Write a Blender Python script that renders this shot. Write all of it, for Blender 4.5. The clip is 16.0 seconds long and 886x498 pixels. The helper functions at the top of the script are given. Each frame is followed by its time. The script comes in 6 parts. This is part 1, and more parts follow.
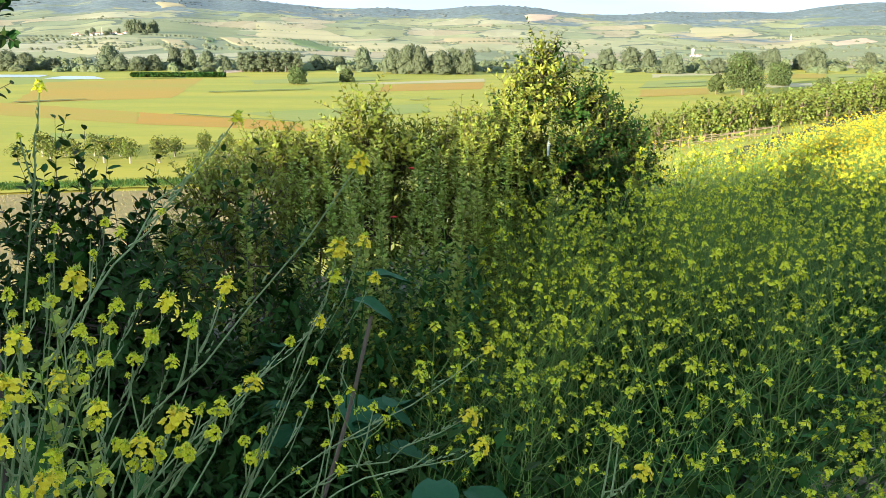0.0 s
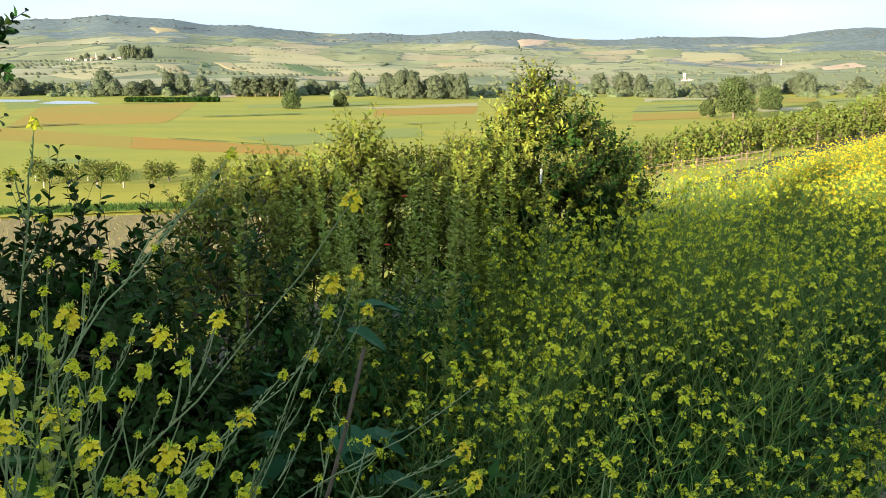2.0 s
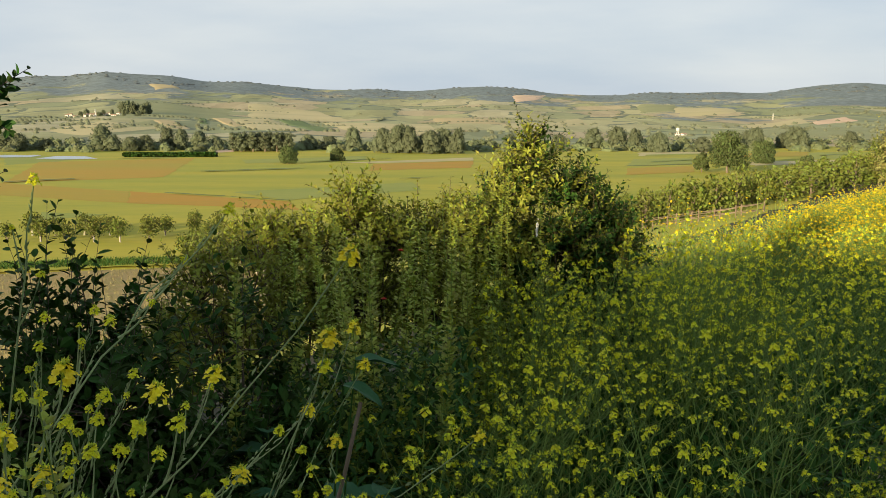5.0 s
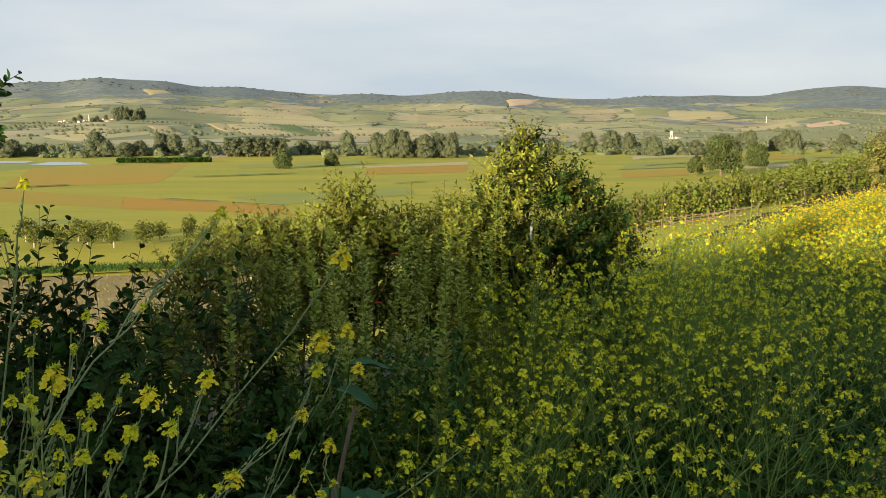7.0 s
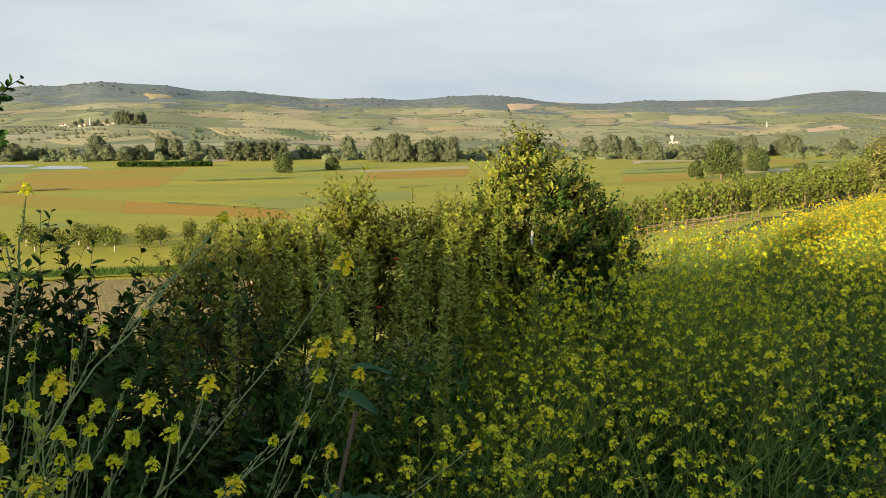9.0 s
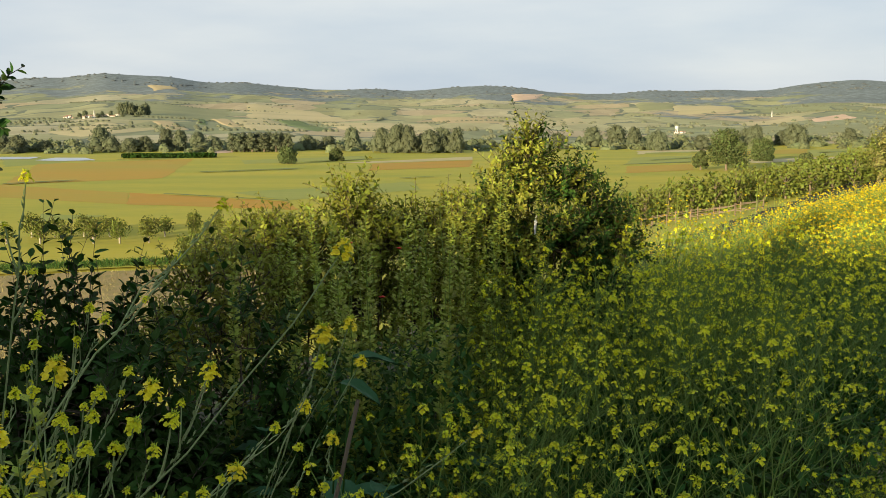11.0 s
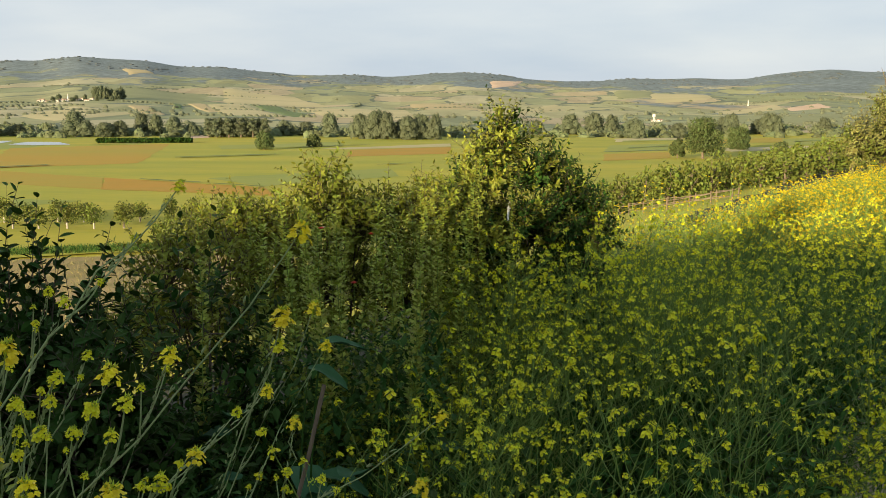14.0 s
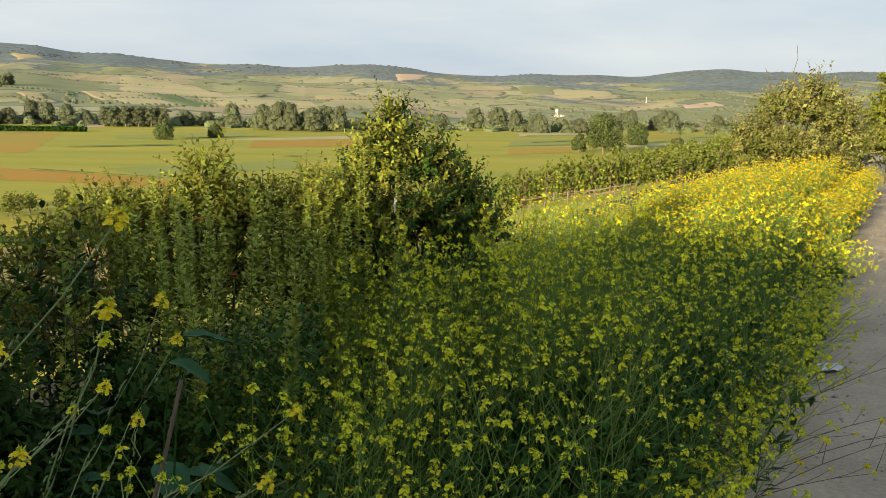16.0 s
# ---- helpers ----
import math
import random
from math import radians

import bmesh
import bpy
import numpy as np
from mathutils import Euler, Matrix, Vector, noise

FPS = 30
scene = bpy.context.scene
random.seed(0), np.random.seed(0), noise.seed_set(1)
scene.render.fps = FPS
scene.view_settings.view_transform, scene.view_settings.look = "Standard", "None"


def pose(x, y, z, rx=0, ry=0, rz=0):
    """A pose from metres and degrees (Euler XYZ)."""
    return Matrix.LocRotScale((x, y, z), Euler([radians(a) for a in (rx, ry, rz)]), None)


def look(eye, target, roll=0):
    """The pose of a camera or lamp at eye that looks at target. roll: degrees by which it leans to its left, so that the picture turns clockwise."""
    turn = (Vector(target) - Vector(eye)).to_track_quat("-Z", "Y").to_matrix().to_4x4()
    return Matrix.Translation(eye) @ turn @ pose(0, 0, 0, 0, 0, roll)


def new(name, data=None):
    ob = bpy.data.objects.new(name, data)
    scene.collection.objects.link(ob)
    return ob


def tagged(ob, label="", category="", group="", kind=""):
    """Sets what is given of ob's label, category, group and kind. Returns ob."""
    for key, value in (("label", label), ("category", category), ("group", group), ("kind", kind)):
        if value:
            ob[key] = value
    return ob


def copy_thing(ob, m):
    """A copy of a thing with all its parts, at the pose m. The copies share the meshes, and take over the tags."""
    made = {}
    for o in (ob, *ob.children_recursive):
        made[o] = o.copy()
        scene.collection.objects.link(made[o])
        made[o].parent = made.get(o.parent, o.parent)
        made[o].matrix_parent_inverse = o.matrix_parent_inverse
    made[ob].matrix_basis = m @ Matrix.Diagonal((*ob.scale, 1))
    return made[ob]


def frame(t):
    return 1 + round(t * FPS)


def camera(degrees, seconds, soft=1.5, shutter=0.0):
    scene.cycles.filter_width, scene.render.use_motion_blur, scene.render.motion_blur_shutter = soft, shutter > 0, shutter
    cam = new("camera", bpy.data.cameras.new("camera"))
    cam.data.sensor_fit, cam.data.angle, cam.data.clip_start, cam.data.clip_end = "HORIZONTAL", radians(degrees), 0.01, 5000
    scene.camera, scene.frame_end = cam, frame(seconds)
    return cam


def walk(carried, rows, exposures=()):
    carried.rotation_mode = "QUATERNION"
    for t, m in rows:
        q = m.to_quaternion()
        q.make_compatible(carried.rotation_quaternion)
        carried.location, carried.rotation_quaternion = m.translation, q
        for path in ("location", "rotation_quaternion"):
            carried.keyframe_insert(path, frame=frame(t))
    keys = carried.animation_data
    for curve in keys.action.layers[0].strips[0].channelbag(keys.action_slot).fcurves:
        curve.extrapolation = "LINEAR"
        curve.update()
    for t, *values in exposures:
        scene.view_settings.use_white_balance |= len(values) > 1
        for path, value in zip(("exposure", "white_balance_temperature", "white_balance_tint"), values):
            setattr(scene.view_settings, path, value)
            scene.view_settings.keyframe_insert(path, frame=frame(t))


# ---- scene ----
# ---- camera ----


def view(x, y, z, heading, pitch, roll):
    """A camera pose: heading in degrees to the right of +y, pitch upwards, roll as look() takes it."""
    h, p = radians(heading), radians(pitch)
    aim = (x + math.sin(h) * math.cos(p), y + math.cos(h) * math.cos(p), z + math.sin(p))
    return look((x, y, z), aim, roll)


cam = camera(52.78, 16.0, soft=0.5)
PATH = [
    (0, view(-0.002, 0.005, 1.600, -0.59, -13.14, 0.07)),
    (0.5, view(-0.001, 0.003, 1.601, -0.42, -12.85, 0.08)),
    (1, view(-0.002, 0.002, 1.602, -0.16, -12.77, 0.12)),
    (1.5, view(-0.001, 0.003, 1.609, -0.08, -12.64, 0.19)),
    (2, view(-0.000, 0.002, 1.619, -0.18, -11.62, 0.03)),
    (2.5, view(0.000, -0.000, 1.623, -0.11, -9.52, 0.13)),
    (3, view(0.000, -0.000, 1.621, -0.14, -9.55, 0.19)),
    (3.5, view(0.000, 0.000, 1.620, 0.00, -9.20, -0.00)),
    (4, view(-0.002, -0.001, 1.620, 0.03, -8.73, -0.03)),
    (6.5, view(0.001, -0.000, 1.621, 0.29, -7.96, -0.24)),
    (7, view(0.002, 0.002, 1.618, 0.40, -7.91, -0.29)),
    (7.5, view(0.003, 0.004, 1.619, 0.35, -7.82, -0.35)),
    (8, view(0.001, 0.004, 1.619, 0.35, -7.70, -0.27)),
    (8.5, view(-0.001, 0.002, 1.618, 0.36, -7.60, -0.30)),
    (9, view(0.000, 0.002, 1.620, 0.37, -7.64, -0.24)),
    (11.5, view(0.007, 0.005, 1.611, 0.05, -8.38, -0.43)),
    (12, view(0.008, 0.006, 1.613, 0.09, -8.51, -0.48)),
    (12.5, view(0.011, 0.008, 1.612, 0.10, -8.61, -0.50)),
    (13, view(0.015, 0.010, 1.608, 0.07, -8.72, -0.43)),
    (13.5, view(0.021, 0.009, 1.609, 0.27, -8.81, -0.20)),
    (14, view(0.032, 0.013, 1.605, 1.52, -9.07, 0.02)),
    (14.5, view(0.038, 0.017, 1.604, 3.19, -9.12, 0.28)),
    (15, view(0.063, 0.019, 1.605, 5.27, -9.27, 0.39)),
    (15.5, view(0.104, 0.028, 1.595, 6.90, -9.33, 0.60)),
    (16, view(0.134, 0.029, 1.596, 7.65, -9.47, 0.99)),
]
EXPOSURES = [(0, 1.86, 5450, 7), (0.5, 1.78, 5450, 7), (1.5, 1.73, 5450, 7), (2.0, 1.56, 5750, 7), (2.5, 1.2, 6000, 9), (3.0, 1.03, 6150, 9), (4.0, 0.97, 6350, 10), (6.5, 1.0, 6500, 10), (9, 1.01, 6500, 10), (16, 1.06, 6500, 10)]
walk(cam, PATH, EXPOSURES)

# ---- light ----
SUN_ELEV, SUN_TRAVEL = 9.0, (0.59, 0.81)      # low evening sun behind the camera on its left
world = bpy.data.worlds.new("sky")
scene.world = world
world.use_nodes = True
wn, wl = world.node_tree.nodes, world.node_tree.links
wn.clear()
sky = wn.new("ShaderNodeTexSky")
sky.sky_type, sky.sun_disc = "NISHITA", False
sky.sun_elevation, sky.sun_rotation = radians(SUN_ELEV), math.atan2(-SUN_TRAVEL[0], -SUN_TRAVEL[1])
sky.dust_density, sky.air_density, sky.ozone_density = 1.5, 1.0, 1.0
coord = wn.new("ShaderNodeTexCoord")
squash = wn.new("ShaderNodeMapping")
squash.inputs["Scale"].default_value = (1.0, 1.0, 5.0)
cloud = wn.new("ShaderNodeTexNoise")
cloud.inputs["Scale"].default_value, cloud.inputs["Detail"].default_value = 2.2, 6.0
ramp = wn.new("ShaderNodeValToRGB")
ramp.color_ramp.elements[0].position, ramp.color_ramp.elements[0].color = 0.36, (4.7, 5.5, 6.4, 1)
ramp.color_ramp.elements[1].position, ramp.color_ramp.elements[1].color = 0.66, (6.5, 6.9, 7.1, 1)
veil = wn.new("ShaderNodeMix")
veil.data_type = "RGBA"
back = wn.new("ShaderNodeBackground")
back.inputs["Strength"].default_value = 0.06
outw = wn.new("ShaderNodeOutputWorld")
wl.new(coord.outputs["Generated"], squash.inputs["Vector"])
wl.new(squash.outputs[0], cloud.inputs["Vector"])
wl.new(cloud.outputs["Fac"], ramp.inputs["Fac"])
# the veil of high haze thins out from the horizon to the zenith
split = wn.new("ShaderNodeSeparateXYZ")
thin = wn.new("ShaderNodeMapRange")
thin.inputs["From Min"].default_value, thin.inputs["From Max"].default_value = 0.15, 0.8
thin.inputs["To Min"].default_value, thin.inputs["To Max"].default_value = 1.0, 0.55
fade = wn.new("ShaderNodeMath")
fade.operation = "MULTIPLY"
wl.new(coord.outputs["Generated"], split.inputs[0])
wl.new(split.outputs["Z"], thin.inputs["Value"])
fade.inputs[0].default_value = 0.88
wl.new(ramp.outputs["Color"], veil.inputs["B"])
wl.new(thin.outputs[0], fade.inputs[1])
wl.new(fade.outputs[0], veil.inputs["Factor"])
wl.new(sky.outputs["Color"], veil.inputs["A"])
wl.new(veil.outputs["Result"], back.inputs["Color"])
wl.new(back.outputs["Background"], outw.inputs["Surface"])

sun = new("sun", bpy.data.lights.new("sun", "SUN"))
sun.data.energy, sun.data.angle, sun.data.color = 5.0, radians(0.9), (1.0, 0.78, 0.45)
se = radians(SUN_ELEV)
sun.matrix_world = look((-SUN_TRAVEL[0] * 60, -SUN_TRAVEL[1] * 60, 60 * math.tan(se)), (0, 0, 0))

# ---- terrain functions ----
ROAD_DIR = (0.565, 0.825)          # the road runs this way past the camera
VALLEY = -15.0                     # level of the valley floor
# skyline of the far hills: tangent of the bearing, height over the eye per metre of distance
SKY_T = (-1.2, -0.52, -0.40, -0.33, -0.24, -0.19, -0.14, -0.09, -0.04, 0.0, 0.045, 0.11, 0.16, 0.27, 0.37, 0.42, 0.52, 0.8, 1.3)
SKY_E = (0.042, 0.049, 0.052, 0.052, 0.045, 0.041, 0.034, 0.036, 0.035, 0.035, 0.038, 0.033, 0.029, 0.031, 0.033, 0.040, 0.040, 0.044, 0.04)
# past 4.2 the unseen uphill side is raised steeply to block sky light
BANK_Q = (-400, -75, -58, -42, -25, -14, -8, -5, -3, -1.6, -0.7, -0.25, 0.3, 4.2, 5.5, 9, 30, 120)
BANK_Z = (-15, -15, -13.6, -10.8, -6.5, -4.2, -2.4, -1.25, -0.55, -0.22, -0.10, -0.02, 0.0, 0.02, 1.4, 3.2, 8.0, 26)


def lump(x, y, s):
    """A smooth, uneven value between about -1 and 1, in waves s metres long."""
    x, y = np.asarray(x, float) / s, np.asarray(y, float) / s
    v = np.sin(x * 1.7 + 1.3 * np.sin(y * 1.1 + 0.4)) * np.cos(y * 1.3 + 1.1 * np.sin(x * 0.9 + 2.0))
    return 0.65 * v + 0.35 * np.sin(x * 3.9 + y * 2.3 + 1.7 * np.sin(y * 2.9)) * np.cos(y * 4.3 - x * 1.9)


def height(x, y):
    """The height of the ground."""
    x, y = np.asarray(x, float), np.asarray(y, float)
    r = np.hypot(x, y)
    q = x * ROAD_DIR[1] - y * ROAD_DIR[0] + 0.25 * np.sin(r * 0.6) * (r < 40)
    near = np.interp(q, BANK_Q, BANK_Z) + np.clip(-q - 3, 0, 3) * 0.03 * lump(x, y, 2.5) * np.clip((q + 75) / 20, 0, 1)
    ang = np.where(y > 0.1 * r, x / np.maximum(y, 1e-6), np.sign(x) * 10)
    top = (np.interp(ang, SKY_T, SKY_E) - 0.0012) / np.sqrt(1 + np.clip(ang, -1.3, 1.3) ** 2) * (1 + 0.03 * np.sin(ang * 31) + 0.02 * np.sin(ang * 83 + 1))
    u = np.clip((r - 560) / 3340, 0, 1)
    e0 = (VALLEY - 1.6) / 560
    e = e0 + (top - e0) * (u ** 0.62) + 0.0045 * lump(x, y, 420) * np.sin(u * 3.14)
    far = 1.6 + r * e
    return np.where(r > 560, np.where(y > -100, far, far), near * (r < 560))
# ---- end of terrain functions ----

# ---- materials ----
def material(name, base, other=None, rough=0.7, grain=40.0, blotch=2.0, bump=0.3, bump_dist=0.01, spread=0.0, island=0.0, spec=0.3, glow_through=0.0, stretch=None):
    """A procedural surface: two colours mixed by noise at two scales, with relief; spread varies the value per object, island per loose piece."""
    m = bpy.data.materials.new(name)
    m.use_nodes = True
    n, l = m.node_tree.nodes, m.node_tree.links
    p = n["Principled BSDF"]
    p.inputs["Roughness"].default_value = rough
    p.inputs["Specular IOR Level"].default_value = spec
    other = other or tuple(c * 0.7 for c in base)
    co = n.new("ShaderNodeTexCoord")
    n1, n2 = n.new("ShaderNodeTexNoise"), n.new("ShaderNodeTexNoise")
    n1.inputs["Scale"].default_value, n1.inputs["Detail"].default_value = blotch, 5
    n2.inputs["Scale"].default_value, n2.inputs["Detail"].default_value = grain, 3
    place_out = co.outputs["Object"]
    if stretch:
        mp = n.new("ShaderNodeMapping")
        mp.inputs["Scale"].default_value = stretch
        l.new(place_out, mp.inputs["Vector"])
        place_out = mp.outputs[0]
    for t in (n1, n2):
        l.new(place_out, t.inputs["Vector"])
    add = n.new("ShaderNodeMath")
    add.operation = "MULTIPLY_ADD"
    l.new(n2.outputs["Fac"], add.inputs[0])
    add.inputs[1].default_value = 0.5
    l.new(n1.outputs["Fac"], add.inputs[2])
    rmp = n.new("ShaderNodeMapRange")
    rmp.inputs["From Min"].default_value, rmp.inputs["From Max"].default_value = 0.58, 0.92
    l.new(add.outputs[0], rmp.inputs["Value"])
    mix = n.new("ShaderNodeMix")
    mix.data_type = "RGBA"
    mix.inputs["A"].default_value, mix.inputs["B"].default_value = (*base, 1), (*other, 1)
    l.new(rmp.outputs[0], mix.inputs["Factor"])
    out = mix.outputs["Result"]
    for amount, node, socket in ((spread, "ShaderNodeObjectInfo", "Random"), (island, "ShaderNodeNewGeometry", "Random Per Island")):
        if amount:
            src = n.new(node)
            hs = n.new("ShaderNodeHueSaturation")
            va = n.new("ShaderNodeMapRange")
            va.inputs["To Min"].default_value, va.inputs["To Max"].default_value = 1 - amount, 1 + amount
            l.new(src.outputs[socket], va.inputs["Value"])
            l.new(va.outputs[0], hs.inputs["Value"])
            hu = n.new("ShaderNodeMapRange")
            hu.inputs["To Min"].default_value, hu.inputs["To Max"].default_value = 0.5 - amount * 0.07, 0.5 + amount * 0.05
            l.new(src.outputs[socket], hu.inputs["Value"])
            l.new(hu.outputs[0], hs.inputs["Hue"])
            l.new(out, hs.inputs["Color"])
            out = hs.outputs["Color"]
    l.new(out, p.inputs["Base Color"])
    if bump:
        b = n.new("ShaderNodeBump")
        b.inputs["Strength"].default_value, b.inputs["Distance"].default_value = bump, bump_dist
        l.new(add.outputs[0], b.inputs["Height"])
        l.new(b.outputs[0], p.inputs["Normal"])
    if glow_through:
        tr = n.new("ShaderNodeBsdfTranslucent")
        l.new(out, tr.inputs["Color"])
        ms = n.new("ShaderNodeMixShader")
        ms.inputs[0].default_value = glow_through
        l.new(p.outputs[0], ms.inputs[1])
        l.new(tr.outputs[0], ms.inputs[2])
        l.new(ms.outputs[0], n["Material Output"].inputs["Surface"])
    return m


def parcel_material(name, crops, scrub, woods, strips=0.25):
    """Hillsides of many small parcels: warped cells of several crops, subdivided into strips, with scrubby borders, and woods towards the tops."""
    m = bpy.data.materials.new(name)
    m.use_nodes = True
    n, l = m.node_tree.nodes, m.node_tree.links
    p = n["Principled BSDF"]
    p.inputs["Roughness"].default_value, p.inputs["Specular IOR Level"].default_value = 0.95, 0.1

    def node(kind, **values):
        nd = n.new("ShaderNode" + kind)
        for k, v in values.items():
            nd.inputs[k].default_value = v
        return nd

    def maths(op, a, b):
        nd = n.new("ShaderNodeMath")
        nd.operation = op
        for i, v in enumerate((a, b)):
            if isinstance(v, (int, float)):
                nd.inputs[i].default_value = v
            else:
                l.new(v, nd.inputs[i])
        return nd.outputs[0]

    def blend(fac, a, b):
        nd = n.new("ShaderNodeMix")
        nd.data_type = "RGBA"
        l.new(fac, nd.inputs["Factor"])
        for key, v in (("A", a), ("B", b)):
            if isinstance(v, tuple):
                nd.inputs[key].default_value = (*v, 1)
            else:
                l.new(v, nd.inputs[key])
        return nd.outputs["Result"]

    def ramp_of(fac, lo, hi):
        nd = node("MapRange", **{"From Min": lo, "From Max": hi})
        l.new(fac, nd.inputs["Value"])
        return nd.outputs[0]

    co = n.new("ShaderNodeTexCoord").outputs["Object"]

    def warped(scale, turn, amount):
        warp = node("TexNoise", Scale=0.006, Detail=2.0)
        l.new(co, warp.inputs["Vector"])
        add = n.new("ShaderNodeVectorMath")
        add.operation = "MULTIPLY_ADD"
        l.new(warp.outputs["Color"], add.inputs[0])
        add.inputs[1].default_value = (amount, amount, 0)
        l.new(co, add.inputs[2])
        mp = node("Mapping", Scale=scale, Rotation=(0, 0, turn))
        l.new(add.outputs[0], mp.inputs["Vector"])
        return mp.outputs[0]

    cells = warped((1 / 120, 1 / 260, 0), 0.35, 90)
    vor = node("TexVoronoi", Scale=1.0)
    vor.voronoi_dimensions = "2D"
    l.new(cells, vor.inputs["Vector"])
    pick = n.new("ShaderNodeSeparateColor")
    l.new(vor.outputs["Color"], pick.inputs[0])
    rmp = n.new("ShaderNodeValToRGB")
    rmp.color_ramp.interpolation = "CONSTANT"
    el = rmp.color_ramp.elements
    el[0].position, el[0].color = 0.0, (*crops[0], 1)
    el[1].position, el[1].color = 1 / len(crops), (*crops[1], 1)
    for i, c in enumerate(crops[2:]):
        e = el.new((i + 2) / len(crops))
        e.color = (*c, 1)
    l.new(pick.outputs[0], rmp.inputs["Fac"])
    out = rmp.outputs["Color"]
    strip = node("TexVoronoi", Scale=1.0)
    strip.voronoi_dimensions = "2D"
    l.new(warped((1 / 34, 1 / 420, 0), -0.5, 40), strip.inputs["Vector"])
    sp = n.new("ShaderNodeSeparateColor")
    l.new(strip.outputs["Color"], sp.inputs[0])
    grain = node("TexNoise", Scale=0.05, Detail=5.0)
    l.new(co, grain.inputs["Vector"])
    hs = n.new("ShaderNodeHueSaturation")
    tone = maths("ADD", maths("MULTIPLY", sp.outputs[1], strips), maths("MULTIPLY", grain.outputs["Fac"], 0.4))
    l.new(maths("ADD", tone, 0.8 - strips / 2), hs.inputs["Value"])
    l.new(out, hs.inputs["Color"])
    out = hs.outputs["Color"]
    # scrubby borders
    edge = node("TexVoronoi", Scale=1.0)
    edge.voronoi_dimensions, edge.feature = "2D", "DISTANCE_TO_EDGE"
    l.new(cells, edge.inputs["Vector"])
    gap = node("TexNoise", Scale=0.012, Detail=4.0)
    l.new(co, gap.inputs["Vector"])
    line = maths("LESS_THAN", edge.outputs["Distance"], maths("MULTIPLY", maths("MAXIMUM", maths("SUBTRACT", gap.outputs["Fac"], 0.42), 0.0), 0.35))
    out = blend(line, out, scrub)
    # woods, thicker towards the hill tops; their colour carries distance haze
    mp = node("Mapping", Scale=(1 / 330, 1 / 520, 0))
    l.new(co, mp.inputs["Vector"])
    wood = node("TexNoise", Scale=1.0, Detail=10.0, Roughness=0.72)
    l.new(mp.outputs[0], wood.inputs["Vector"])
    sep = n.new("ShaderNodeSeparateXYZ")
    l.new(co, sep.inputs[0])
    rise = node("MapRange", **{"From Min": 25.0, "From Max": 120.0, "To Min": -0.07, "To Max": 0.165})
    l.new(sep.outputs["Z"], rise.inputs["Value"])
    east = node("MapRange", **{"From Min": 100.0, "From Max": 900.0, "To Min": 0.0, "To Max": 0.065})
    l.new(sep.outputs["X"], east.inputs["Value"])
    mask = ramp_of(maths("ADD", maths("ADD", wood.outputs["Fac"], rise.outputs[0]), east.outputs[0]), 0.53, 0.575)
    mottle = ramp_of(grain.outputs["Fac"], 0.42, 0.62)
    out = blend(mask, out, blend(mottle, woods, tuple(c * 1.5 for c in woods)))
    l.new(out, p.inputs["Base Color"])
    return m


